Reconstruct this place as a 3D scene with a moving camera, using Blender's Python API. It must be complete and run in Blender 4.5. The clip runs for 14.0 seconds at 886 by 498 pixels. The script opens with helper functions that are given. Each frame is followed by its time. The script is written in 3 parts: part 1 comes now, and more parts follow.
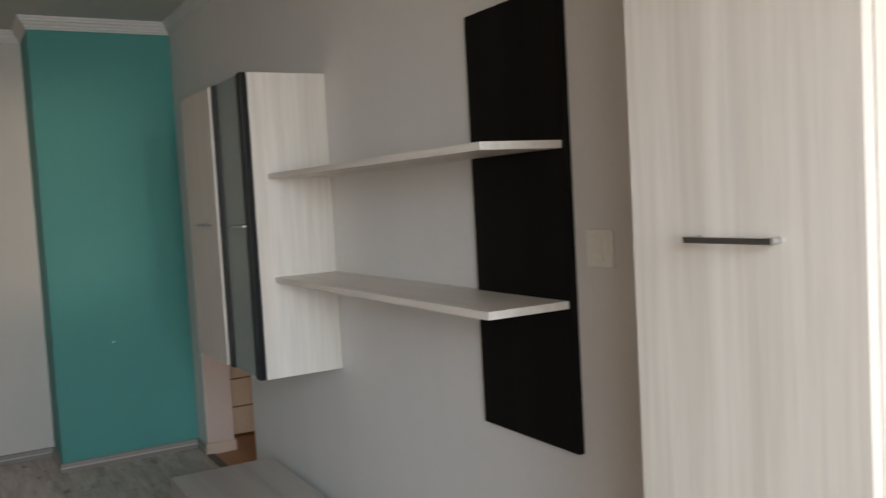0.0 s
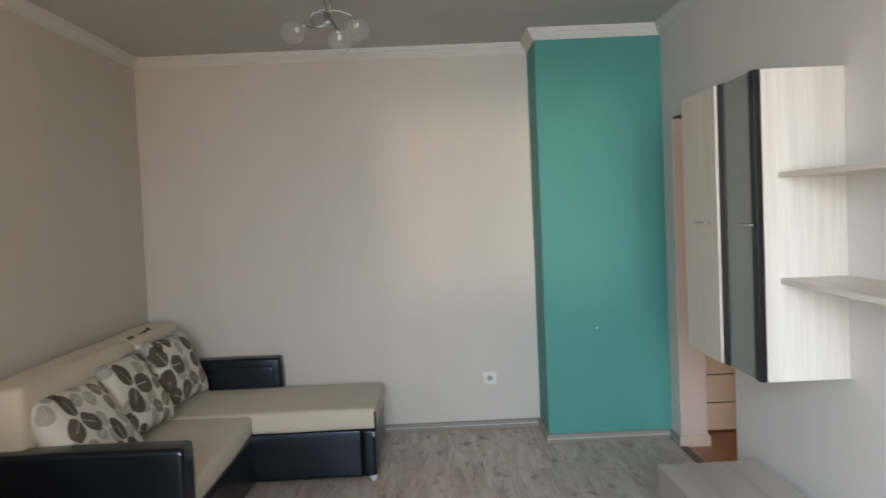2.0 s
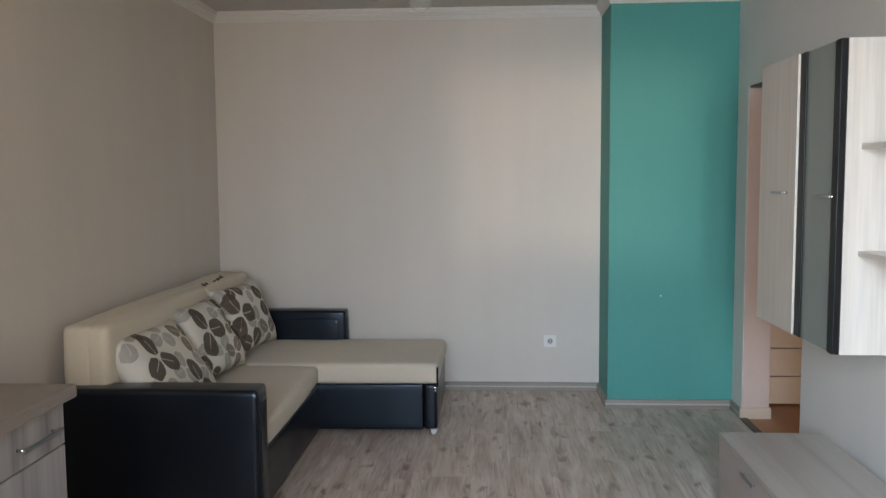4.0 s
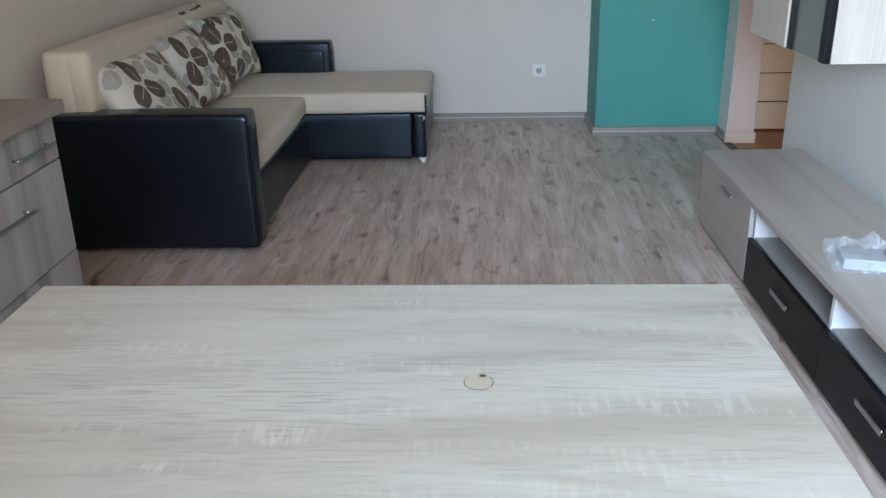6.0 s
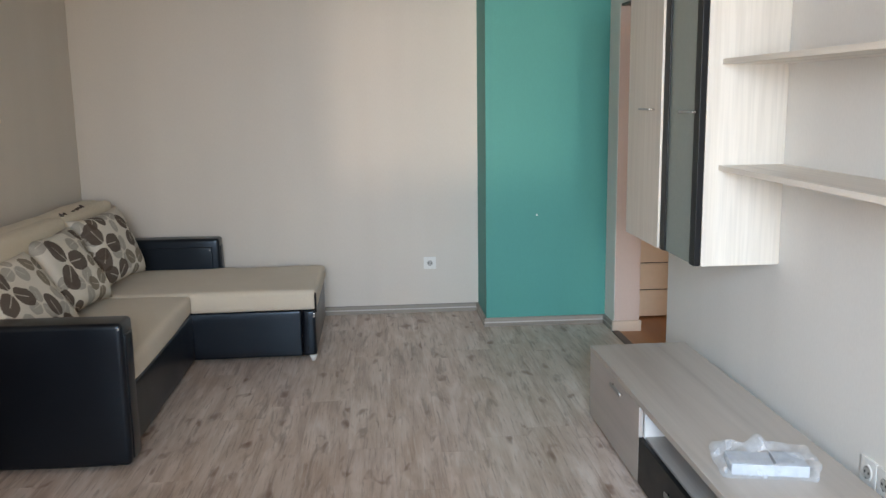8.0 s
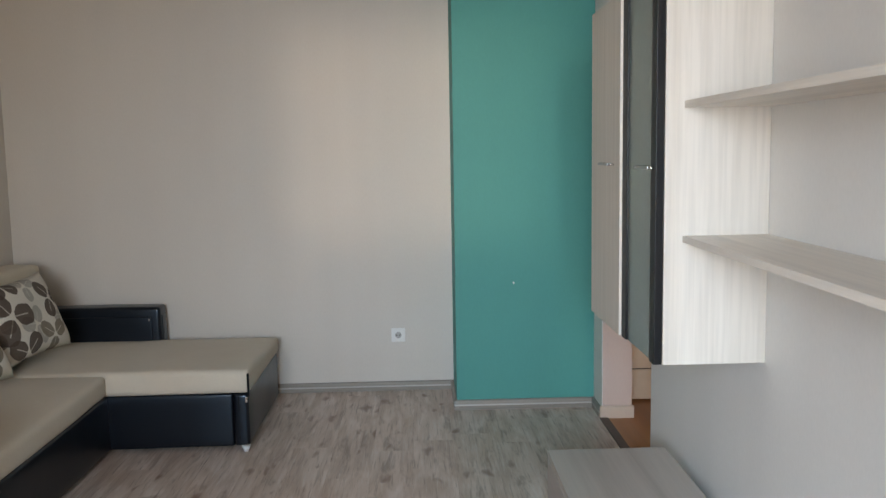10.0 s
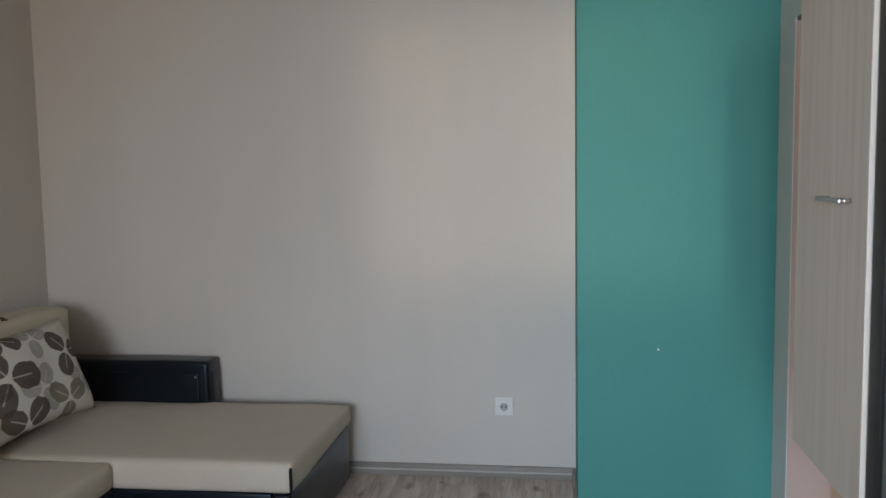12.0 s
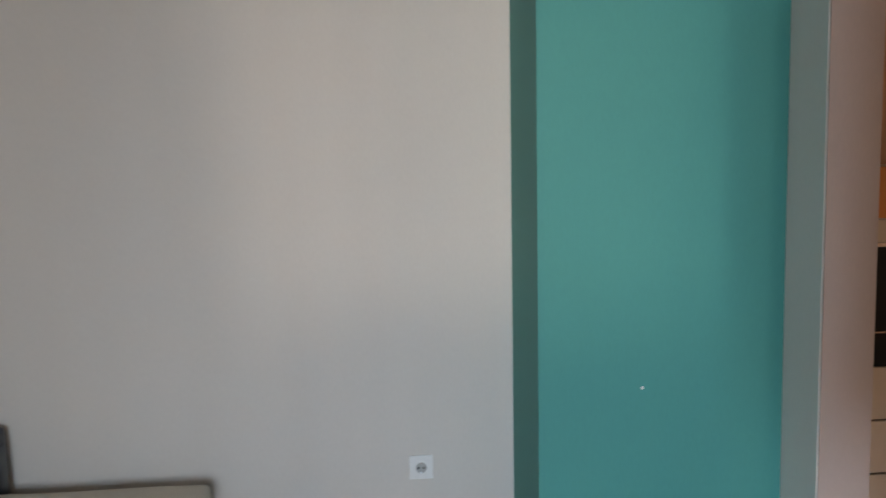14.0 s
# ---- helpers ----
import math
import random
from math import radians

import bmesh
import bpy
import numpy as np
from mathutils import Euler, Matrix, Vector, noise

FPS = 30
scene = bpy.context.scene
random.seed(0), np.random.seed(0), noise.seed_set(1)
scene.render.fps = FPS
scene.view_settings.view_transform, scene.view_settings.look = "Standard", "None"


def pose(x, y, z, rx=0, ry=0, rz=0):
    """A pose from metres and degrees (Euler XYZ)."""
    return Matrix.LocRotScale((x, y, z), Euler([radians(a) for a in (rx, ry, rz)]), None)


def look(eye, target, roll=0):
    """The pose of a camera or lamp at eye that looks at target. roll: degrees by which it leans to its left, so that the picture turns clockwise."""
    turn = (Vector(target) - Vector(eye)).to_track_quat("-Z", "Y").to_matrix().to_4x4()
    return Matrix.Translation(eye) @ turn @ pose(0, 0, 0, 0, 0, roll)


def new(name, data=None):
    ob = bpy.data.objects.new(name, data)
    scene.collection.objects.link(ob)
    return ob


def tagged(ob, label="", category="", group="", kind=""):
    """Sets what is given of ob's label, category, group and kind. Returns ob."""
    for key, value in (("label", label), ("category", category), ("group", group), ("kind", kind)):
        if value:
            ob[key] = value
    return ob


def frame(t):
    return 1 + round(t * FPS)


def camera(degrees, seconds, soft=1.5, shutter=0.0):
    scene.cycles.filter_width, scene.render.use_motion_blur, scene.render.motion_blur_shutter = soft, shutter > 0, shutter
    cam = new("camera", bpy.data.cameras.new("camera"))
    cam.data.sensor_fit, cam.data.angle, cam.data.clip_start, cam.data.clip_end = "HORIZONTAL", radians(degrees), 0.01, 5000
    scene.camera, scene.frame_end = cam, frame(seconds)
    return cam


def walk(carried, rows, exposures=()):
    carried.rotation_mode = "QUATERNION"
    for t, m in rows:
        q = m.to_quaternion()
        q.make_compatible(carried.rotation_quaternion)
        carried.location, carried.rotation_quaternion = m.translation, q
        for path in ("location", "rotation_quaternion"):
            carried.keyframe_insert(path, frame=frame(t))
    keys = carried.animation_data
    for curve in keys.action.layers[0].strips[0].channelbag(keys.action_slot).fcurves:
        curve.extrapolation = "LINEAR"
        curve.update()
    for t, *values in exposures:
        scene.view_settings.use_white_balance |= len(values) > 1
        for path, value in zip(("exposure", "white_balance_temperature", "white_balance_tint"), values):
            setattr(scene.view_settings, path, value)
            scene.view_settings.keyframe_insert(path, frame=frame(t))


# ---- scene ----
cam = camera(54.8, 14.0, soft=1.35, shutter=0.4)

PATH = [
    (0, (-1.22, 0.29, 1.435), (-0.221, 2.018, 1.31), -3.2),
    (0.5, (-1.28, 0.301, 1.441), (-0.485, 2.132, 1.311), -3.3),
    (1, (-1.341, 0.298, 1.45), (-0.811, 2.223, 1.33), -3.5),
    (1.5, (-1.38, 0.287, 1.451), (-1.157, 2.272, 1.349), -3.0),
    (2, (-1.421, 0.274, 1.468), (-1.399, 2.272, 1.375), -2.5),
    (2.2, (-1.418, 0.281, 1.472), (-1.454, 2.279, 1.387), -2.2),
    (4.3, (-1.489, 0.213, 1.436), (-1.601, 2.197, 1.212), -0.5),
    (4.5, (-1.481, 0.214, 1.401), (-1.592, 2.182, 1.055), -0.7),
    (5, (-1.483, 0.2, 1.365), (-1.58, 2.118, 0.806), -0.7),
    (5.5, (-1.486, 0.197, 1.343), (-1.565, 2.08, 0.673), -0.9),
    (5.8, (-1.491, 0.182, 1.341), (-1.571, 2.047, 0.624), -1.1),
    (6, (-1.493, 0.191, 1.342), (-1.575, 2.048, 0.602), -1.2),
    (6.5, (-1.489, 0.204, 1.365), (-1.56, 2.069, 0.645), -1.5),
    (7, (-1.481, 0.217, 1.392), (-1.463, 2.15, 0.88), -1.2),
    (7.5, (-1.499, 0.222, 1.415), (-1.4, 2.18, 1.02), -0.9),
    (7.8, (-1.45, 0.221, 1.421), (-1.312, 2.184, 1.062), -0.7),
    (8, (-1.431, 0.279, 1.427), (-1.279, 2.243, 1.078), -0.8),
    (8.2, (-1.358, 0.307, 1.427), (-1.219, 2.273, 1.086), -1.0),
    (10.3, (-0.898, 1.023, 1.418), (-0.884, 3.013, 1.214), -0.8),
    (10.5, (-0.859, 1.113, 1.416), (-0.934, 3.102, 1.224), -0.9),
    (11, (-0.838, 1.377, 1.424), (-1.014, 3.36, 1.232), -1.2),
    (11.5, (-0.84, 1.697, 1.439), (-1.033, 3.678, 1.243), -1.1),
    (12, (-0.836, 2.046, 1.443), (-1.103, 4.019, 1.25), -1.0),
    (12.5, (-1.021, 2.276, 1.398), (-1.262, 4.254, 1.22), -1.3),
    (13, (-1.206, 2.515, 1.389), (-1.286, 4.506, 1.215), -1.1),
    (13.5, (-1.279, 2.775, 1.384), (-1.278, 4.767, 1.199), -1.3),
    (14, (-1.276, 3.028, 1.389), (-1.083, 5.009, 1.186), -1.0),
]
walk(cam, [(t, look(e, a, r)) for t, e, a, r in PATH], [(0, -1.05, 8360, 13), (0.5, -0.75, 8360, 12), (1, -0.49, 8260, 12), (1.5, -0.32, 8170, 12), (2, -0.15, 8070, 12), (4.3, -0.19, 7470, 12), (5, 0.16, 6830, 10), (5.5, 0.13, 6780, 10), (6, -0.04, 6930, 10), (6.5, -0.07, 7030, 10), (7, 0.0, 7670, 12), (8, 0.06, 8020, 12), (10.5, -0.3, 7870, 12), (11.5, -0.39, 7570, 12), (13, -0.39, 7420, 12), (14, -0.33, 7470, 12)])

# ---- daylight ----
SKY = bpy.data.worlds.new("sky")
scene.world = SKY
SKY.use_nodes = True
_n = SKY.node_tree.nodes
_sky = _n.new("ShaderNodeTexSky")
_sky.sky_type, _sky.sun_disc = "NISHITA", False
_sky.sun_elevation, _sky.sun_rotation = radians(12), radians(184)
SKY.node_tree.links.new(_sky.outputs[0], _n["Background"].inputs[0])
_n["Background"].inputs[1].default_value = 0.12


def lamp(name, kind, energy, colour, m, **more):
    data = bpy.data.lights.new(name, kind)
    data.energy, data.color = energy, colour
    ob = new(name, data)
    ob.matrix_world = m
    if kind == "AREA":
        data.shape, data.size, data.size_y = "RECTANGLE", more["size"], more["size_y"]
    if "angle" in more:
        data.angle = radians(more["angle"])
    return ob


# low soft daylight from across the street, level along the room
lamp("sun", "SUN", 0.9, (1.0, 0.92, 0.84), look((-3.3, -20, 1.75), (-2.0, 0, 1.6)), angle=4.5)
# the sky seen through the windows shines down into the room, the sunlit street shines level and up
WX, WW = -1.42, 1.6
_a = lamp("window_sky", "AREA", 38 * WW, (0.38, 0.645, 1.0), look((WX, -1.03, 1.65), (-0.5, 3.3, 0.0)), size=WW, size_y=1.35)
_a.data.spread = radians(78)
lamp("window_street", "AREA", 39 * WW, (1.0, 0.88, 0.76), look((WX, -1.0, 1.5), (WX + 0.9, 3.0, 2.15)), size=WW, size_y=1.35)
# added fill lamp that brightens the kitchen fronts; no source is known there
lamp("kitchen_fill", "AREA", 40, (1.0, 0.9, 0.8), look((1.4, -1.0, 1.5), (1.0, 2, 1.0)), size=1.2, size_y=1.2)


# ---- materials ----
class Mat:
    """A small builder of node materials."""

    def __init__(self, name, rough=0.5, metal=0.0, spec=0.5):
        self.m = bpy.data.materials.new(name)
        self.m.use_nodes = True
        self.t = self.m.node_tree
        self.b = self.t.nodes["Principled BSDF"]
        self.b.inputs["Roughness"].default_value = rough
        self.b.inputs["Metallic"].default_value = metal
        self.b.inputs["Specular IOR Level"].default_value = spec

    def node(self, kind, **inputs):
        n = self.t.nodes.new(kind)
        for k, v in inputs.items():
            self.put(n.inputs[int(k[1:]) if k[0] == "i" and k[1:].isdigit() else k], v)
        return n

    def put(self, socket, v):
        if hasattr(v, "links") or isinstance(v, bpy.types.NodeSocket):
            self.t.links.new(v, socket)
        else:
            socket.default_value = v

    def math(self, op, a, b=0.0):
        n = self.node("ShaderNodeMath", i0=a, i1=b)
        n.operation = op
        return n.outputs[0]

    def where(self, scale=(1, 1, 1), local=False, shift=None):
        if local:
            v = self.node("ShaderNodeTexCoord").outputs["Object"]
        else:
            v = self.node("ShaderNodeNewGeometry").outputs["Position"]
        if shift is not None:
            n = self.node("ShaderNodeVectorMath", i0=v, i1=shift)
            v = n.outputs[0]
        return self.node("ShaderNodeMapping", i0=v, i3=scale).outputs[0]

    def noise(self, v, scale, detail=3.0, rough=0.55, distort=0.0):
        return self.node("ShaderNodeTexNoise", Vector=v, Scale=scale, Detail=detail, Roughness=rough, Distortion=distort).outputs[0]

    def ramp(self, f, stops):
        n = self.node("ShaderNodeValToRGB", i0=f)
        e = n.color_ramp.elements
        while len(e) < len(stops):
            e.new(0.5)
        for k, (p, c) in zip(e, stops):
            k.position, k.color = p, (*c, 1) if len(c) == 3 else (c[0], c[0], c[0], 1)
        return n.outputs[0]

    def mix(self, f, a, b, mode="MIX"):
        n = self.t.nodes.new("ShaderNodeMix")
        n.data_type, n.blend_type = "RGBA", mode
        self.put(n.inputs[0], f)
        self.put(n.inputs[6], (*a, 1) if isinstance(a, tuple) else a)
        self.put(n.inputs[7], (*b, 1) if isinstance(b, tuple) else b)
        return n.outputs[2]

    def colour(self, c):
        self.put(self.b.inputs["Base Color"], (*c, 1) if isinstance(c, tuple) else c)
        return self

    def bump(self, h, strength=0.2, distance=0.002):
        n = self.node("ShaderNodeBump", Strength=strength, Distance=distance, Height=h)
        self.t.links.new(n.outputs[0], self.b.inputs["Normal"])
        return self

    def rough(self, f, lo, hi):
        n = self.node("ShaderNodeMapRange", i0=f, i3=lo, i4=hi)
        self.t.links.new(n.outputs[0], self.b.inputs["Roughness"])
        return self


def paint(name, col, rough=0.75, spread=0.04):
    """Matt wall paint over papered plaster, with faint streaks and roller grain."""
    k = Mat(name, rough, spec=0.3)
    big = k.noise(k.where((1.6, 1.6, 0.5)), 1.2, 3)
    lighter, darker = tuple(min(1, c * (1 + spread)) for c in col), tuple(c * (1 - spread) for c in col)
    base = k.mix(big, darker, lighter)
    bands = k.noise(k.where((1.0, 1.0, 0.06)), 4.5, 2, 0.5)
    base = k.mix(0.06, base, k.ramp(bands, [(0.35, (0.55,)), (0.65, (1.0,))]), "MULTIPLY")
    fine = k.noise(k.where((1, 1, 0.35)), 140, 2)
    k.colour(k.mix(0.05, base, k.ramp(fine, [(0.3, (0.3,)), (0.7, (1.0,))]), "MULTIPLY"))
    return k.bump(fine, 0.05, 0.001).m


def streaked(name, light, mid, dark, along, rough=0.42, fine=1.0, strong=0.55, spec=0.35):
    """Wood-print laminate with streaks along one axis ('x', 'y' or 'z')."""
    k = Mat(name, rough, spec=spec if light[0] > 0.05 else 0.12)
    n = "xyz".index(along)
    sc = [1.0, 1.0, 1.0]
    sc[n] = 0.035
    shift = k.node("ShaderNodeObjectInfo").outputs["Random"]
    off = k.node("ShaderNodeVectorMath", i0=(7.3, 5.1, 9.7))
    off.operation = "SCALE"
    k.put(off.inputs["Scale"], shift)
    v = k.where(tuple(sc), shift=off.outputs[0])
    broad = k.noise(v, 12 * fine, 4, 0.55, 0.4)
    thin = k.noise(v, 75 * fine, 3, 0.6)
    c = k.ramp(broad, [(0.3, dark), (0.48, mid), (0.68, light)])
    c = k.mix(strong * 0.32, c, k.ramp(thin, [(0.35, (0.45,)), (0.6, (1.0,))]), "MULTIPLY")
    k.colour(c).rough(thin, rough - 0.06, rough + 0.1)
    return k.bump(thin, 0.1, 0.0006).m


def plain(name, col, rough=0.5, metal=0.0, grain=60.0, spread=0.06, bump=0.05, spec=0.5):
    k = Mat(name, rough, metal, spec)
    n = k.noise(k.where(), grain, 3)
    k.colour(k.mix(n, tuple(c * (1 - spread) for c in col), tuple(min(1, c * (1 + spread)) for c in col)))
    k.rough(k.noise(k.where(), 9, 3), max(0.03, rough - 0.06), min(1, rough + 0.08))
    return k.bump(n, bump, 0.001).m


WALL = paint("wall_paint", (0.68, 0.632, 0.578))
# east copy of the wall paint, lightened in colour for the light falling there
WALL_E = paint("wall_paint_lit", (0.79, 0.76, 0.725))
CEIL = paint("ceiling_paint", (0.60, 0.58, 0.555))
TEAL = paint("turquoise_paint", (0.066, 0.318, 0.284), 0.6, 0.05)
KWALL = paint("orange_paint", (0.62, 0.36, 0.22))
CORN = plain("cornice_white", (0.74, 0.72, 0.69), 0.6, bump=0.03)
ASH = streaked("cream_ash_laminate", (0.72, 0.665, 0.597), (0.68, 0.62, 0.55), (0.60, 0.54, 0.47), "z")
ASH_Y = streaked("cream_ash_laminate_long", (0.80, 0.735, 0.66), (0.75, 0.68, 0.605), (0.66, 0.59, 0.52), "y", 0.36)
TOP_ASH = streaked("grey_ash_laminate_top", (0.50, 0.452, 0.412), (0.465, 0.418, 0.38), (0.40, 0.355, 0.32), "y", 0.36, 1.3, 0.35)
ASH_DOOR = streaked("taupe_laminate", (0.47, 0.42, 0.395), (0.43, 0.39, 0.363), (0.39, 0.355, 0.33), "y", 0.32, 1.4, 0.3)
GREYWOOD = streaked("grey_wood_laminate", (0.36, 0.345, 0.345), (0.30, 0.285, 0.285), (0.17, 0.16, 0.16), "z", 0.38, 0.9)
WENGE = streaked("wenge_laminate", (0.010, 0.008, 0.007), (0.008, 0.0065, 0.006), (0.006, 0.005, 0.004), "z", 0.6)
BLACK = plain("black_satin", (0.008, 0.008, 0.009), 0.4, bump=0.02, spec=0.2)
WHITE_IN = plain("white_melamine", (0.75, 0.75, 0.75), 0.5, bump=0.02)
GREY_IN = streaked("grey_shelf_laminate", (0.42, 0.40, 0.385), (0.37, 0.35, 0.335), (0.32, 0.30, 0.29), "y", 0.35)
TAUPE_TOP = plain("taupe_worktop", (0.22, 0.185, 0.165), 0.38, grain=220, spread=0.25, bump=0.08)
CHROME = plain("brushed_chrome", (0.75, 0.75, 0.76), 0.22, 1.0, bump=0.02)
CREAM = plain("cream_switch_plastic", (0.88, 0.85, 0.77), 0.35, bump=0.01)
PLASTIC = plain("white_plastic", (0.78, 0.77, 0.75), 0.35, bump=0.01)
SOCKET_IN = plain("socket_recess", (0.42, 0.41, 0.39), 0.5)
DARKPL = plain("dark_socket_plastic", (0.05, 0.05, 0.05), 0.5)
SKIRT = streaked("grey_skirting", (0.39, 0.35, 0.31), (0.33, 0.295, 0.26), (0.25, 0.22, 0.19), "x", 0.4)
SKIRT_L = plain("pale_skirting_line", (0.50, 0.465, 0.43), 0.4)
SKIRT_B = plain("beige_skirting", (0.60, 0.50, 0.42), 0.45)
KFLOOR = streaked("orange_brown_laminate", (0.46, 0.22, 0.10), (0.40, 0.18, 0.075), (0.33, 0.14, 0.06), "y", 0.35, 0.6)
BROWN = plain("dark_threshold", (0.06, 0.04, 0.03), 0.45)
KFRONT = plain("pale_maple_front", (0.62, 0.49, 0.37), 0.4, grain=30)
GROUND = plain("street_ground", (0.3, 0.27, 0.22), 0.9, grain=0.5)
PVC = plain("white_window_plastic", (0.8, 0.8, 0.8), 0.35, bump=0.01)


def make_sonoma():
    k = Mat("sonoma_oak", 0.42, spec=0.4)
    broad = k.noise(k.where((0.13, 1.0, 1.0)), 7, 5, 0.6, 0.6)
    band = k.noise(k.where((0.03, 1.0, 1.0)), 9, 2, 0.5, 0.3)
    thin = k.noise(k.where((0.07, 1.0, 1.0)), 190, 3, 0.6, 0.2)
    c = k.ramp(broad, [(0.30, (0.24, 0.212, 0.174)), (0.44, (0.325, 0.294, 0.25)), (0.56, (0.385, 0.358, 0.31)), (0.72, (0.44, 0.418, 0.373))])
    c = k.mix(k.ramp(band, [(0.36, (0.5,)), (0.52, (0.0,))]), c, (0.32, 0.28, 0.228))
    dashes = k.math("MULTIPLY", k.ramp(thin, [(0.36, (1.0,)), (0.50, (0.0,))]), k.ramp(k.noise(k.where((0.25, 1.0, 1.0)), 6, 3), [(0.42, (0.10,)), (0.66, (0.55,))]))
    c = k.mix(dashes, c, (0.21, 0.185, 0.155))
    # saw marks: short pale strokes across the grain, in patches
    cross = k.noise(k.where((1.0, 0.13, 1.0)), 120, 2, 0.5, 0.3)
    patch = k.noise(k.where((0.7, 3.6, 1.0)), 4.6, 3)
    on = k.math("MULTIPLY", k.ramp(patch, [(0.52, (0.0,)), (0.66, (1.0,))]), k.ramp(cross, [(0.50, (0.0,)), (0.60, (1.0,))]))
    c = k.mix(k.math("MULTIPLY", on, 0.42), c, (0.49, 0.46, 0.41))
    knot = k.noise(k.where((0.35, 2.2, 1.0)), 7.0, 3, 0.6, 0.6)
    c = k.mix(k.ramp(knot, [(0.60, (0.0,)), (0.74, (0.55,))]), c, (0.27, 0.23, 0.185))
    k.colour(c).rough(thin, 0.36, 0.5)
    return k.bump(thin, 0.12, 0.0006).m


def make_floor():
    k = Mat("grey_brown_floor_laminate", 0.36, spec=0.45)
    rnd = k.node("ShaderNodeObjectInfo").outputs["Random"]
    off = k.node("ShaderNodeVectorMath", i0=(13.0, 31.0, 0.0))
    off.operation = "SCALE"
    k.put(off.inputs["Scale"], rnd)
    v = k.where((1.0, 0.14, 1.0), shift=off.outputs[0])
    broad = k.noise(v, 13, 4, 0.6, 0.6)
    thin = k.noise(k.where((1.0, 0.05, 1.0), shift=off.outputs[0]), 85, 4, 0.65, 0.25)
    c = k.ramp(broad, [(0.30, (0.43, 0.32, 0.27)), (0.45, (0.57, 0.45, 0.385)), (0.58, (0.665, 0.55, 0.49)), (0.72, (0.77, 0.67, 0.615))])
    # tan patches and pale blue-grey fibres along the boards
    tan = k.noise(k.where((1.0, 0.3, 1.0), shift=off.outputs[0]), 7, 3, 0.55, 0.5)
    c = k.mix(k.ramp(tan, [(0.52, (0.0,)), (0.66, (0.55,))]), c, (0.47, 0.335, 0.255))
    c = k.mix(k.ramp(thin, [(0.54, (0.0,)), (0.68, (0.5,))]), c, (0.70, 0.665, 0.65))
    c = k.mix(k.ramp(thin, [(0.32, (0.65,)), (0.45, (0.0,))]), c, (0.27, 0.20, 0.165))
    flame = k.noise(k.where((1.0, 0.15, 1.0), shift=off.outputs[0]), 16, 4, 0.6, 0.8)
    c = k.mix(k.ramp(flame, [(0.565, (0.0,)), (0.69, (0.58,))]), c, (0.22, 0.15, 0.115))
    # knots: small dark cores with a soft brown ring
    knot = k.noise(k.where((1.0, 0.36, 1.0), shift=off.outputs[0]), 14, 2, 0.45, 0.3)
    c = k.mix(k.ramp(knot, [(0.63, (0.0,)), (0.70, (0.55,)), (0.76, (0.9,))]), c, (0.21, 0.105, 0.065))
    tone = k.node("ShaderNodeMapRange", i0=rnd, i3=0.98, i4=1.02).outputs[0]
    c2 = k.node("ShaderNodeVectorMath", i0=c)
    c2.operation = "SCALE"
    k.put(c2.inputs["Scale"], tone)
    k.colour(c2.outputs[0]).rough(broad, 0.30, 0.46)
    return k.bump(thin, 0.15, 0.0006).m


def make_leather():
    k = Mat("black_leatherette", 0.3, spec=0.56)
    # the blue sheen of reflected sky light is painted into the specular tint
    k.b.inputs["Specular Tint"].default_value = (0.62, 0.8, 1.0, 1)
    v = k.where()
    cells = k.node("ShaderNodeTexVoronoi", Vector=v, Scale=420.0).outputs[0]
    soft = k.noise(v, 2.5, 3)
    k.colour(k.mix(soft, (0.003, 0.0032, 0.005), (0.005, 0.0055, 0.008))).rough(soft, 0.24, 0.38)
    wave = k.noise(k.where((1.0, 1.0, 0.7)), 6, 2, 0.4)
    return k.bump(k.math("ADD", k.math("MULTIPLY", cells, 0.04), wave), 0.18, 0.006).m


def make_cloth(name, a, b):
    k = Mat(name, 0.92, spec=0.15)
    v = k.where()
    weave = k.noise(v, 380, 2, 0.7)
    soft = k.noise(v, 6, 4)
    c = k.mix(soft, a, b)
    c = k.mix(0.35, c, k.ramp(weave, [(0.3, (0.5,)), (0.65, (1.0,))]), "MULTIPLY")
    k.colour(c)
    k.b.inputs["Sheen Weight"].default_value = 0.15
    return k.bump(k.math("ADD", weave, k.math("MULTIPLY", soft, 3.0)), 0.3, 0.003).m


BROWN_INK, GREY_INK, OLIVE_INK = (0.085, 0.062, 0.05), (0.355, 0.335, 0.30), (0.20, 0.17, 0.13)


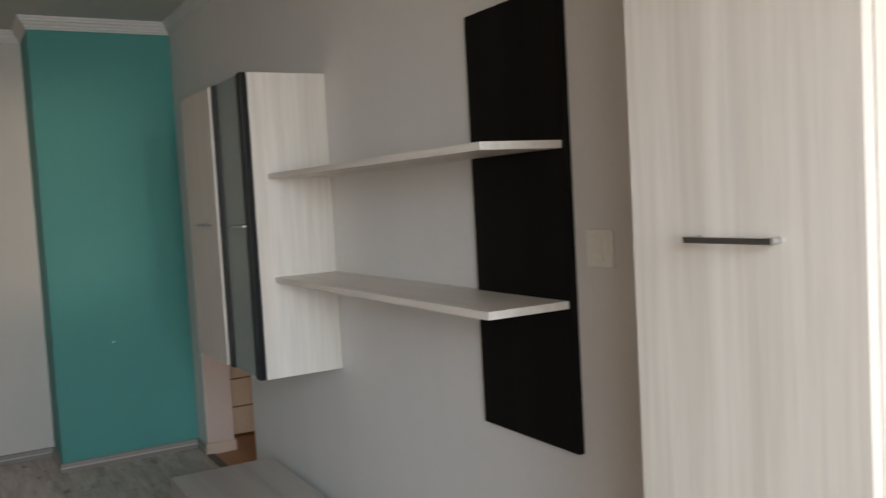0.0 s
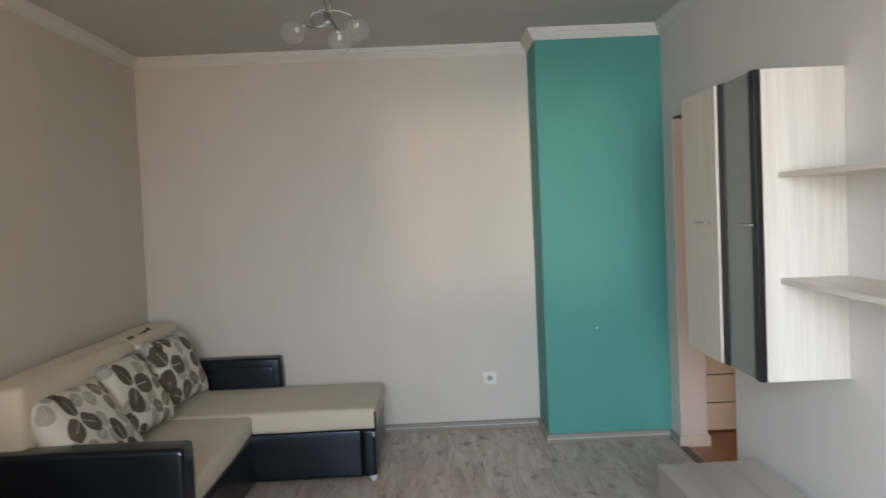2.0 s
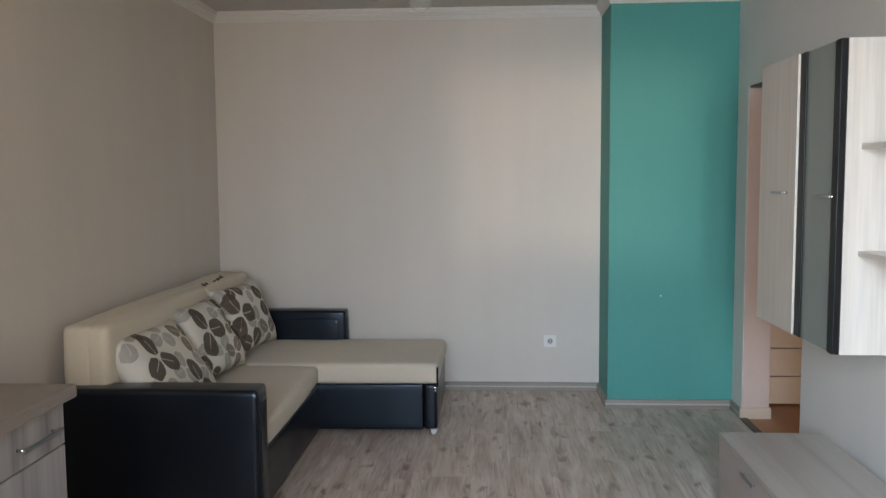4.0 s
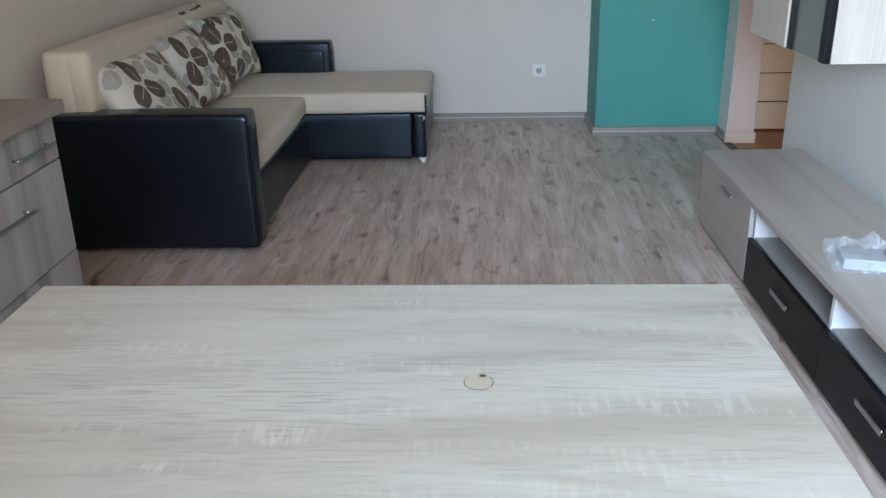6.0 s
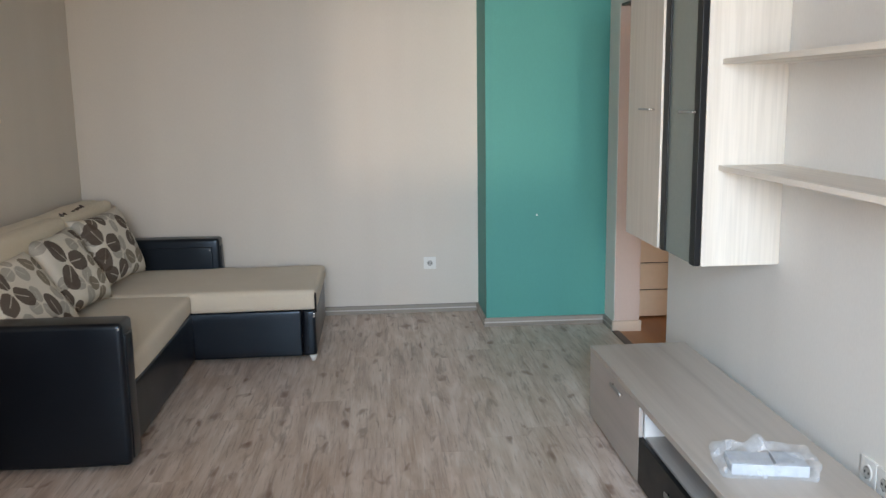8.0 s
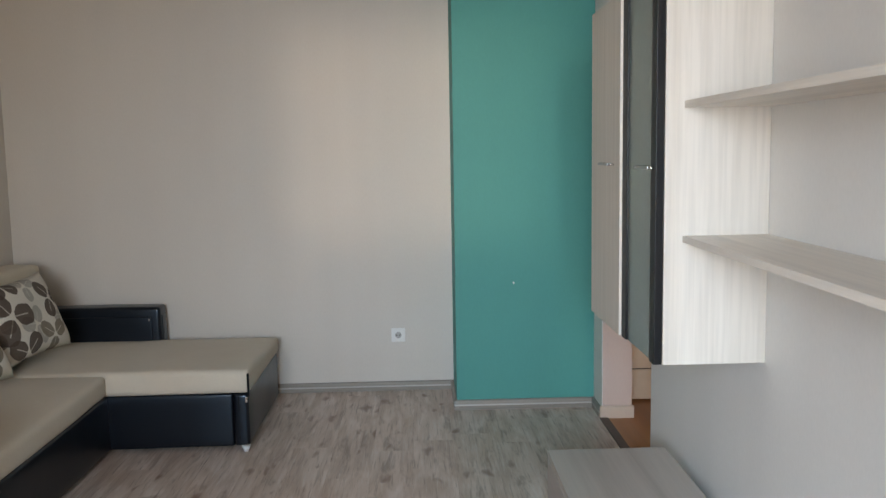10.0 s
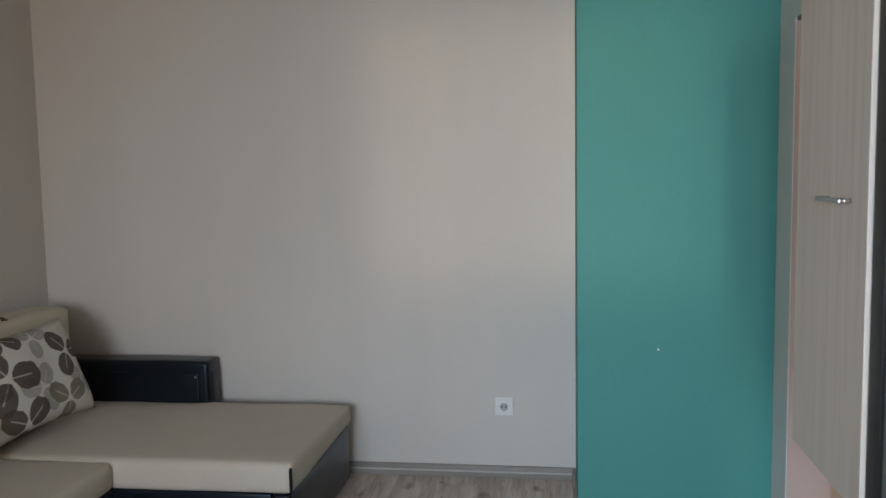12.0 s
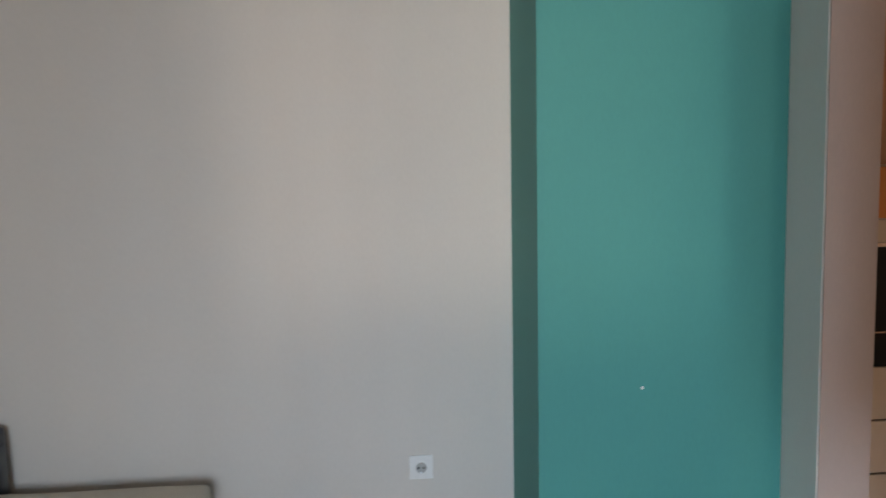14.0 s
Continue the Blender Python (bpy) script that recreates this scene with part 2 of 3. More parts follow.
def make_leafy(name, leaves):
    """Cream cushion cloth printed with trefoil leaves: (x, y, turn in degrees, petal length, ink)."""
    k = Mat(name, 0.9, spec=0.15)
    v = k.where((1, 1, 1), local=True)
    weave = k.noise(v, 420, 2, 0.7)
    mott = k.noise(v, 45, 3)
    wob = k.noise(v, 28, 2)
    c = k.mix(k.noise(v, 8, 3), (0.69, 0.645, 0.57), (0.77, 0.73, 0.66))
    for lx, ly, turn, size, ink in leaves:
        size *= 1.12
        xyz = k.node("ShaderNodeSeparateXYZ", i0=v)
        x, y = k.math("SUBTRACT", xyz.outputs[0], lx), k.math("SUBTRACT", xyz.outputs[1], ly)
        a = k.math("SUBTRACT", k.math("ARCTAN2", y, x), radians(turn))
        third = 2 * math.pi / 3
        a = k.math("SUBTRACT", a, k.math("MULTIPLY", k.math("ROUND", k.math("DIVIDE", a, third)), third))
        r = k.math("DIVIDE", k.math("SQRT", k.math("ADD", k.math("MULTIPLY", x, x), k.math("MULTIPLY", y, y))), size)
        u, w = k.math("MULTIPLY", r, k.math("COSINE", a)), k.math("MULTIPLY", r, k.math("SINE", a))
        e = k.math("ADD", k.math("POWER", k.math("ABSOLUTE", k.math("DIVIDE", k.math("SUBTRACT", u, 0.56), 0.46)), 2.3),
                   k.math("POWER", k.math("ABSOLUTE", k.math("DIVIDE", w, 0.37)), 2.0))
        e = k.math("ADD", e, k.math("MULTIPLY", k.math("SUBTRACT", wob, 0.5), 0.7))
        leaf = k.ramp(e, [(0.90, (0.93,)), (1.0, (0.0,))])
        vein = k.math("MULTIPLY", k.math("LESS_THAN", k.math("ABSOLUTE", w), 0.022), k.math("LESS_THAN", u, 0.72))
        leaf = k.math("MULTIPLY", leaf, k.math("SUBTRACT", 1.0, k.math("MULTIPLY", vein, 0.55)))
        c = k.mix(leaf, c, k.mix(mott, ink, tuple(t * 1.4 for t in ink)))
    c = k.mix(0.3, c, k.ramp(weave, [(0.3, (0.5,)), (0.65, (1.0,))]), "MULTIPLY")
    k.colour(c)
    return k.bump(weave, 0.25, 0.002).m


def make_glass(name, tint, rough, alpha):
    k = Mat(name, rough)
    k.colour(tint)
    k.b.inputs["Transmission Weight"].default_value = alpha
    k.b.inputs["IOR"].default_value = 1.45
    k.bump(k.noise(k.where(), 5, 2), 0.02, 0.002)
    return k.m


SONOMA, FLOOR, LEATHER = make_sonoma(), make_floor(), make_leather()
CLOTH = make_cloth("beige_seat_cloth", (0.64, 0.555, 0.45), (0.72, 0.635, 0.525))
CLOTH_L = make_cloth("cream_back_cloth", (0.66, 0.575, 0.445), (0.74, 0.655, 0.52))
FROST = plain("frosted_grey_green_glass", (0.18, 0.222, 0.2), 0.18, bump=0.01)
CLEAR = make_glass("clear_glass", (0.95, 0.97, 0.97), 0.02, 1.0)
# chrome darkened in its colour to stand in for the dark reflections on it
CHROME_DARK = plain("chrome_dark_reflection", (0.36, 0.36, 0.37), 0.3, bump=0.01)
CHROME_DARK.node_tree.nodes["Principled BSDF"].inputs["Metallic"].default_value = 1.0


def make_crackle():
    """Thin clear lamp glass full of small bubbles."""
    k = Mat("bubbled_lamp_glass", 0.12, spec=0.8)
    k.colour((0.9, 0.92, 0.92))
    v = k.where()
    cells = k.node("ShaderNodeTexVoronoi", Vector=v, Scale=95.0).outputs[0]
    clear = k.node("ShaderNodeBsdfTransparent")
    lw = k.node("ShaderNodeLayerWeight", Blend=0.35).outputs["Facing"]
    amount = k.math("ADD", k.math("MULTIPLY", k.math("POWER", lw, 2.0), 0.4), k.math("MULTIPLY", k.math("LESS_THAN", cells, 0.3), 0.12))
    both = k.node("ShaderNodeMixShader", i0=k.math("ADD", amount, 0.07), i1=clear.outputs[0], i2=k.b.outputs[0])
    k.t.links.new(both.outputs[0], k.t.nodes["Material Output"].inputs[0])
    return k.bump(cells, 0.8, 0.004).m


BUBBLE = make_crackle()


def make_film():
    k = Mat("crumpled_clear_film", 0.12, spec=1.0)
    k.colour((0.80, 0.84, 0.9))
    clear = k.node("ShaderNodeBsdfTransparent")
    haze = k.ramp(k.noise(k.where(), 22, 3, 0.6), [(0.42, (0.08,)), (0.66, (0.34,))])
    both = k.node("ShaderNodeMixShader", i0=haze, i1=clear.outputs[0], i2=k.b.outputs[0])
    k.t.links.new(both.outputs[0], k.t.nodes["Material Output"].inputs[0])
    return k.bump(k.noise(k.where(), 45, 3), 0.5, 0.006).m


FILM = make_film()


# ---- building helpers ----
def boxes(*dims, bevel=0.0, seg=2):
    """One bmesh of boxes (x0, x1, y0, y1, z0, z1)."""
    bm = bmesh.new()
    for x0, x1, y0, y1, z0, z1 in dims:
        m = Matrix.Translation(((x0 + x1) / 2, (y0 + y1) / 2, (z0 + z1) / 2)) @ Matrix.Diagonal((x1 - x0, y1 - y0, z1 - z0, 1))
        bmesh.ops.create_cube(bm, size=1, matrix=m)
    if bevel:
        bmesh.ops.bevel(bm, geom=bm.edges[:], offset=bevel, segments=seg, affect="EDGES", profile=0.6)
    return bm


def soft_box(x0, x1, y0, y1, z0, z1, r=0.03, puff=0.012, cuts=8, seed=1.0):
    """An upholstered block: rounded edges, bulging faces and slight unevenness."""
    bm = boxes((x0, x1, y0, y1, z0, z1), bevel=r, seg=3)
    bmesh.ops.subdivide_edges(bm, edges=[e for e in bm.edges if e.calc_length() > 0.15], cuts=cuts, use_grid_fill=True)
    c, h = Vector(((x0 + x1) / 2, (y0 + y1) / 2, (z0 + z1) / 2)), Vector(((x1 - x0) / 2, (y1 - y0) / 2, (z1 - z0) / 2))
    bm.normal_update()
    for v in bm.verts:
        q = [abs((v.co[i] - c[i]) / h[i]) for i in range(3)]
        flat = sorted(q)[:2]
        w = max(0.0, 1 - flat[0] ** 2) * max(0.0, 1 - flat[1] ** 4)
        v.co += v.normal * (puff * w + 0.004 * noise.noise(v.co * 5 + Vector((seed, 0, 0))))
    for f in bm.faces:
        f.smooth = True
    return bm


def rod(a, b, r, seg=12, r2=None):
    bm = bmesh.new()
    d = Vector(b) - Vector(a)
    m = Matrix.Translation((Vector(a) + Vector(b)) / 2) @ d.to_track_quat("Z", "Y").to_matrix().to_4x4()
    bmesh.ops.create_cone(bm, cap_ends=True, segments=seg, radius1=r, radius2=r if r2 is None else r2, depth=d.length, matrix=m)
    for f in bm.faces:
        f.smooth = len(f.verts) == 4
    return bm


def ball(c, r, seg=20, squash=1.0):
    bm = bmesh.new()
    bmesh.ops.create_uvsphere(bm, u_segments=seg, v_segments=seg // 2, radius=r, matrix=Matrix.Translation(c) @ Matrix.Diagonal((1, 1, squash, 1)))
    for f in bm.faces:
        f.smooth = True
    return bm


def tube(points, r, seg=10):
    """A round bar along a list of points."""
    bm = bmesh.new()
    pts = [Vector(p) for p in points]
    rings = []
    side = None
    for i, p in enumerate(pts):
        d = (pts[min(i + 1, len(pts) - 1)] - pts[max(i - 1, 0)]).normalized()
        side = (side - d * side.dot(d)).normalized() if side is not None else d.orthogonal().normalized()
        up = d.cross(side)
        rings.append([bm.verts.new(p + r * (math.cos(a) * side + math.sin(a) * up)) for a in (2 * math.pi * j / seg for j in range(seg))])
    for a, b in zip(rings, rings[1:]):
        for j in range(seg):
            bm.faces.new((a[j], a[(j + 1) % seg], b[(j + 1) % seg], b[j])).smooth = True
    bm.faces.new(rings[0][::-1])
    bm.faces.new(rings[-1])
    return bm


def sweep(profile, path):
    """A moulding: profile of (out, z), carried along a path on the floor plan with mitred corners; out is to the path's right."""
    bm = bmesh.new()
    p = [Vector(q) for q in path]
    rings = []
    for i, q in enumerate(p):
        ds = [(b - a).normalized() for a, b in zip(p, p[1:])]
        d0, d1 = ds[max(i - 1, 0)], ds[min(i, len(ds) - 1)]
        n0, n1 = Vector((d0.y, -d0.x)), Vector((d1.y, -d1.x))
        n = (n0 + n1) / (1 + n0.dot(n1))
        rings.append([bm.verts.new((q.x + n.x * o, q.y + n.y * o, z)) for o, z in profile])
    for a, b in zip(rings, rings[1:]):
        for j in range(len(profile)):
            k = (j + 1) % len(profile)
            bm.faces.new((a[j], b[j], b[k], a[k]))
    bm.faces.new(rings[0])
    bm.faces.new(rings[-1][::-1])
    bmesh.ops.recalc_face_normals(bm, faces=bm.faces[:])
    return bm


def thing(name, at, label, category, group=""):
    ob = tagged(new(name), label, category, group)
    ob.location = at
    return ob


def part(name, bm, material, parent=None, label=""):
    """Links a bmesh, given in world places, as one mesh object under a thing or a part."""
    if parent is not None:
        root = parent if parent.parent is None else parent.parent if parent.parent.parent is None else parent.parent.parent
        bmesh.ops.translate(bm, verts=bm.verts[:], vec=-Vector(root.location))
    me = bpy.data.meshes.new(name)
    bm.to_mesh(me)
    bm.free()
    me.materials.append(material)
    ob = new(name, me)
    ob.parent = parent
    return tagged(ob, label)


def structure(name, bm, material, label, category):
    return tagged(part(name, bm, material), label, category, kind="structure")


# ---- the rooms ----
XW, XK = -3.315, 0.155            # west wall, kitchen side of the east wall
YN, YP, YS = 5.9, 5.475, -1.2   # north wall, face of the pillar, window wall
D0, D1, DH = 4.33, 5.272, 1.945  # doorway to the kitchen
H = 2.532
structure("wall_north", boxes((XW - 0.2, 0.0, YN, YN + 0.2, 0, H)), WALL, "off-white papered wall behind the corner sofa", "wall")
structure("wall_west", boxes((XW - 0.2, XW, YS - 0.2, YN, 0, H)), WALL, "off-white papered side wall beside the sofa", "wall")
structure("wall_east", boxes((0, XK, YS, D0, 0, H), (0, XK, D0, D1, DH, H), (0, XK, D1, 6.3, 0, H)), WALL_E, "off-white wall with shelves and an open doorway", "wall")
structure("wall_south", boxes(
    (XW, 2.6, YS - 0.2, YS, 0, 0.95), (XW, 2.6, YS - 0.2, YS, 2.3, H), (XW, -2.16, YS - 0.2, YS, 0.95, 2.3),
    (-0.6, 0.8, YS - 0.2, YS, 0.95, 2.3), (2.0, 2.6, YS - 0.2, YS, 0.95, 2.3)),
    WALL, "off-white window wall behind the table", "wall")
structure("wall_pillar", boxes((-0.76, -0.001, YP, YN, 0, H)), TEAL, "turquoise painted boxed-out pillar with a paint chip", "wall")
structure("kitchen_wall_north", boxes((XK, 2.6, 6.2, 6.4, 0, H)), KWALL, "orange painted kitchen wall", "wall")
structure("kitchen_wall_east", boxes((2.4, 2.6, YS, 6.2, 0, H)), KWALL, "orange painted kitchen wall", "wall")
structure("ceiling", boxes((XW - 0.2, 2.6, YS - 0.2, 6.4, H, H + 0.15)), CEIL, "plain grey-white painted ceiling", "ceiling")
structure("kitchen_floor", boxes((0.03, 2.4, YS, 6.2, -0.1, -0.001)), KFLOOR, "orange-brown laminate kitchen floor", "floor")
structure("ground", boxes((-400, 400, -400, -0.96, -3.2, -3.0)), GROUND, "sunlit street ground below the windows", "ground")
# doorway reveal, kitchen side: warm white plaster skin, orange bounce light painted pink
structure("door_jamb", boxes((0.004, XK + 0.003, D1 - 0.006, D1 - 0.0005, 0, DH)), paint("bounce_lit_plaster", (0.56, 0.45, 0.405)), "white plastered doorway reveal with orange bounce light in its colour", "door frame")
structure("door_lintel", boxes((0.006, 0.14, D0, D1 - 0.006, DH - 0.012, DH - 0.0005)), BROWN, "dark strip under the doorway lintel", "door frame")
structure("threshold", boxes((-0.015, 0.03, D0, D1 - 0.016, -0.01, 0.006), bevel=0.002), BROWN, "dark brown metal threshold strip in the doorway", "threshold")

CORNICE = [(0, 2.531), (0.042, 2.531), (0.042, 2.520), (0.036, 2.515), (0.036, 2.506), (0.027, 2.500), (0.022, 2.488), (0.014, 2.482), (0.014, 2.474), (0.007, 2.469), (0.007, 2.463), (0, 2.461)]
structure("cornice", sweep(CORNICE, [(XW, YS), (XW, YN), (-0.76, YN), (-0.76, YP), (0, YP), (0, YS)]), CORN, "white stepped plaster cornice along the ceiling", "cornice")
SK = [(0, 0), (0.016, 0), (0.016, 0.020), (0.013, 0.022), (0.013, 0.032), (0.016, 0.034), (0.014, 0.050), (0.008, 0.055), (0, 0.055)]
SKL = [(0.0132, 0.0225), (0.0148, 0.0225), (0.0148, 0.0315), (0.0132, 0.0315)]
RUN = [(XW, YN), (-0.76, YN), (-0.76, YP), (0, YP), (0, D1)]
_b = structure("baseboard", sweep(SK, RUN), SKIRT, "grey-brown wood-look skirting board with a pale groove", "baseboard")
part("groove_strip", sweep(SKL, RUN), SKIRT_L, _b, "pale strip in the groove")
structure("baseboard", sweep(SK, [(0, D0), (0, YS)]), SKIRT, "grey-brown wood-look skirting board", "baseboard")
structure("baseboard", sweep(SK, [(XW, YS), (XW, YN - 0.02)]), SKIRT, "grey-brown wood-look skirting board", "baseboard")
structure("baseboard", sweep([(0, 0), (0.014, 0), (0.014, 0.06), (0.006, 0.066), (0, 0.066)], [(-0.012, D1 - 0.006), (XK + 0.012, D1 - 0.006)]), SKIRT_B, "beige skirting board at the doorway reveal", "baseboard")


def window(x0, x1, name, post=None):
    w = structure(name, boxes((x0, x1, YS - 0.17, YS - 0.1, 0.95, 1.02), (x0, x1, YS - 0.17, YS - 0.1, 2.23, 2.3),
                              (x0, x0 + 0.07, YS - 0.17, YS - 0.1, 1.02, 2.23), (x1 - 0.07, x1, YS - 0.17, YS - 0.1, 1.02, 2.23)), PVC, "white plastic window frame", "window")
    if post is not None:
        part("mullion", boxes((post - 0.075, post + 0.075, YS - 0.17, YS - 0.1, 1.02, 2.23), bevel=0.004), PVC, w)
    g = part("pane", boxes((x0 + 0.07, x1 - 0.07, YS - 0.14, YS - 0.13, 1.02, 2.23)), CLEAR, w)
    g.visible_shadow = False
    part("window_sill", boxes((x0 - 0.03, x1 + 0.03, YS - 0.1, YS + 0.12, 0.92, 0.95), bevel=0.006), PVC, w)


window(-2.16, -0.6, "window_1", -1.66)
# unseen kitchen window, added to let light in on the drawer fronts
window(0.8, 2.0, "window_kitchen_added")


# ---- shared pieces of furniture ----
def bar_handle(parent, a, b, out, up=0.007):
    """A flat chrome bar on two short feet. a, b: ends on the front; out: the way it stands off."""
    a, b, o = Vector(a), Vector(b), Vector(out)
    lo = [min(a[i], b[i]) for i in range(3)]
    hi = [max(a[i], b[i]) for i in range(3)]
    h = [0.0] * 6
    bar0, bar1 = Vector(lo) + o * 0.75, Vector(hi) + o
    for i in range(3):
        x, y = sorted((bar0[i], bar1[i]))
        h[2 * i], h[2 * i + 1] = x, y
    h[4], h[5] = h[4] - up, h[5] + up
    bar = part("handle", boxes(tuple(h), bevel=0.0016), CHROME_DARK, parent, "slim chrome bar handle")
    for t in (0.06, 0.94):
        p = a.lerp(b, t)
        part("handle_foot", rod(p, p + o * 0.8, 0.0045, 10), CHROME, bar)


def socket(at, face, label, plug=True, size=0.081):
    """A wall plate. face: 'x' on the east wall (looks to -x), 'y' on the north wall (looks to -y)."""
    x, y, z = at
    ob = thing("wall_socket" if plug else "light_switch", at, label, "socket" if plug else "switch")
    s = size / 2

    def flat(u0, u1, z0, z1, d0, d1, bevel=0.0):
        if face == "x":
            return boxes((x - d1, x - d0, y + u0, y + u1, z + z0, z + z1), bevel=bevel)
        return boxes((x + u0, x + u1, y - d1, y - d0, z + z0, z + z1), bevel=bevel)

    part("plate", flat(-s, s, -s, s, 0, 0.009, 0.003), PLASTIC if plug else CREAM, ob)
    ax = Vector((-1, 0, 0)) if face == "x" else Vector((0, -1, 0))
    if plug:
        c = Vector(at)
        part("recess_ring", rod(c + ax * 0.008, c + ax * 0.012, 0.024, 24), PLASTIC, ob)
        part("recess", rod(c + ax * 0.0115, c + ax * 0.0125, 0.019, 24), SOCKET_IN, ob, "shaded recess")
        for u in (-0.0095, 0.0095):
            side = Vector((0, u, 0)) if face == "x" else Vector((u, 0, 0))
            part("pin_hole", rod(c + side + ax * 0.012, c + side + ax * 0.013, 0.0042, 12), DARKPL, ob)
        part("earth_clip", flat(-0.003, 0.003, 0.014, 0.02, 0.012, 0.014), CHROME, ob)
        part("earth_clip", flat(-0.003, 0.003, -0.02, -0.014, 0.012, 0.014), CHROME, ob)
    else:
        part("rocker", flat(-0.022, 0.022, -0.026, 0.026, 0.008, 0.014, 0.002), CREAM, ob, "cream rocker")
        for z in (-0.0275, 0.0265):
            part("rocker_gap", flat(-0.021, 0.021, z, z + 0.0018, 0.0085, 0.0096), SOCKET_IN, ob)
    return ob


# ---- media wall ----
def wall_cabinet():
    y0, y1, ym, z0, z1, d = 3.182, 3.995, 3.56, 0.822, 1.896, 0.288
    ob = thing("wall_cabinet", (0, 3.6, z0), "cream ash wall cabinet with one glass and one plain door", "cabinet")
    t = 0.018
    part("side_panel", boxes((-d, -0.001, y0, y0 + t, z0, z1), bevel=0.001), ASH, ob)
    part("side_panel", boxes((-d, -0.001, y1 - t, y1, z0, z1), bevel=0.001), ASH, ob)
    part("divider", boxes((-d, -0.001, ym - 0.009, ym + 0.009, z0 + t, z1 - t)), ASH, ob)
    part("top_panel", boxes((-d, -0.001, y0 + t, y1 - t, z1 - t, z1), bevel=0.001), ASH, ob)
    part("bottom_panel", boxes((-d, -0.001, y0 + t, y1 - t, z0, z0 + t), bevel=0.001), ASH, ob)
    part("back_panel", boxes((-0.012, -0.002, y0 + t, y1 - t, z0 + t, z1 - t)), WHITE_IN, ob)
    for z in (1.17, 1.53):
        part("shelf", boxes((-d + 0.03, -0.012, y0 + t, ym - 0.009, z, z + 0.016)), ASH, ob)
    door = part("door", boxes((-d - 0.032, -d - 0.002, ym + 0.003, y1 - 0.002, z0 + 0.002, z1 - 0.002), bevel=0.0012), ASH, ob, "cream ash door")
    bar_handle(door, (-d - 0.032, 3.64, 1.369), (-d - 0.032, 3.78, 1.369), (-0.024, 0, 0), 0.004)
    glass = part("glass_door", boxes((-d - 0.018, -d - 0.010, y0 + 0.04, ym - 0.045, z0 + 0.002, z1 - 0.002)), FROST, ob, "frosted grey-green glass door")
    for a, b in ((y0 + 0.0, y0 + 0.05), (ym - 0.06, ym - 0.003)):
        part("door_stile", boxes((-d - 0.025, -d - 0.002, a, b, z0 + 0.001, z1 - 0.001), bevel=0.002), BLACK, glass, "black profile of the glass door")
    bar_handle(glass, (-d - 0.018, 3.20, 1.366), (-d - 0.018, 3.34, 1.366), (-0.026, 0, 0), 0.004)


wall_cabinet()
_p = tagged(part("wall_panel", boxes((-0.018, -0.001, 1.803, 2.195, 0.828, 1.892), bevel=0.0012), WENGE), "near-black wenge panel on the wall behind shelves", "panel")
for _z in (1.163, 1.526):
    _s = thing("wall_shelf", (0, 2.5, _z), "long cream ash shelf between the cabinet and dark panel", "shelf", "floating wall shelves")
    part("board", boxes((-0.236, -0.0185, 1.814, 2.195, _z, _z + 0.018), (-0.236, -0.001, 2.1955, 3.1815, _z, _z + 0.018)), ASH_Y, _s)
    part("edge_band", boxes((-0.2372, -0.2362, 1.814, 3.1815, _z + 0.0005, _z + 0.0175)), ASH_Y, _s, "pale front edge band")
    part("edge_band", boxes((-0.236, -0.0185, 1.8128, 1.8138, _z + 0.0005, _z + 0.0175)), ASH_Y, _s, "pale end edge band")


def tall_cabinet():
    x, y0, y1, h = -0.364, 0.842, 1.200, 2.1
    ob = thing("tall_cabinet", (x / 2, 1.05, 0), "tall narrow cream ash cupboard with a closed door", "cupboard")
    part("side_panel", boxes((x, -0.012, y0, y0 + 0.018, 0, h), bevel=0.001), ASH, ob)
    part("side_panel", boxes((x, -0.012, y1 - 0.018, y1, 0, h), bevel=0.001), ASH, ob)
    part("top_panel", boxes((x, -0.012, y0 + 0.018, y1 - 0.018, h - 0.018, h)), ASH, ob)
    part("bottom_panel", boxes((x, -0.012, y0 + 0.018, y1 - 0.018, 0.05, 0.068)), ASH, ob)
    part("plinth", boxes((x + 0.03, x + 0.045, y0 + 0.018, y1 - 0.018, 0, 0.05)), ASH, ob)
    part("back_panel", boxes((-0.015, -0.012, y0 + 0.018, y1 - 0.018, 0.068, h - 0.018)), WHITE_IN, ob)
    door = part("door", boxes((x - 0.02, x - 0.002, y0 + 0.001, y1 - 0.001, 0.052, h - 0.002), bevel=0.0015), ASH, ob)
    bar_handle(door, (x - 0.02, 0.945, 1.361), (x - 0.02, 1.082, 1.361), (-0.024, 0, 0), 0.004)


tall_cabinet()


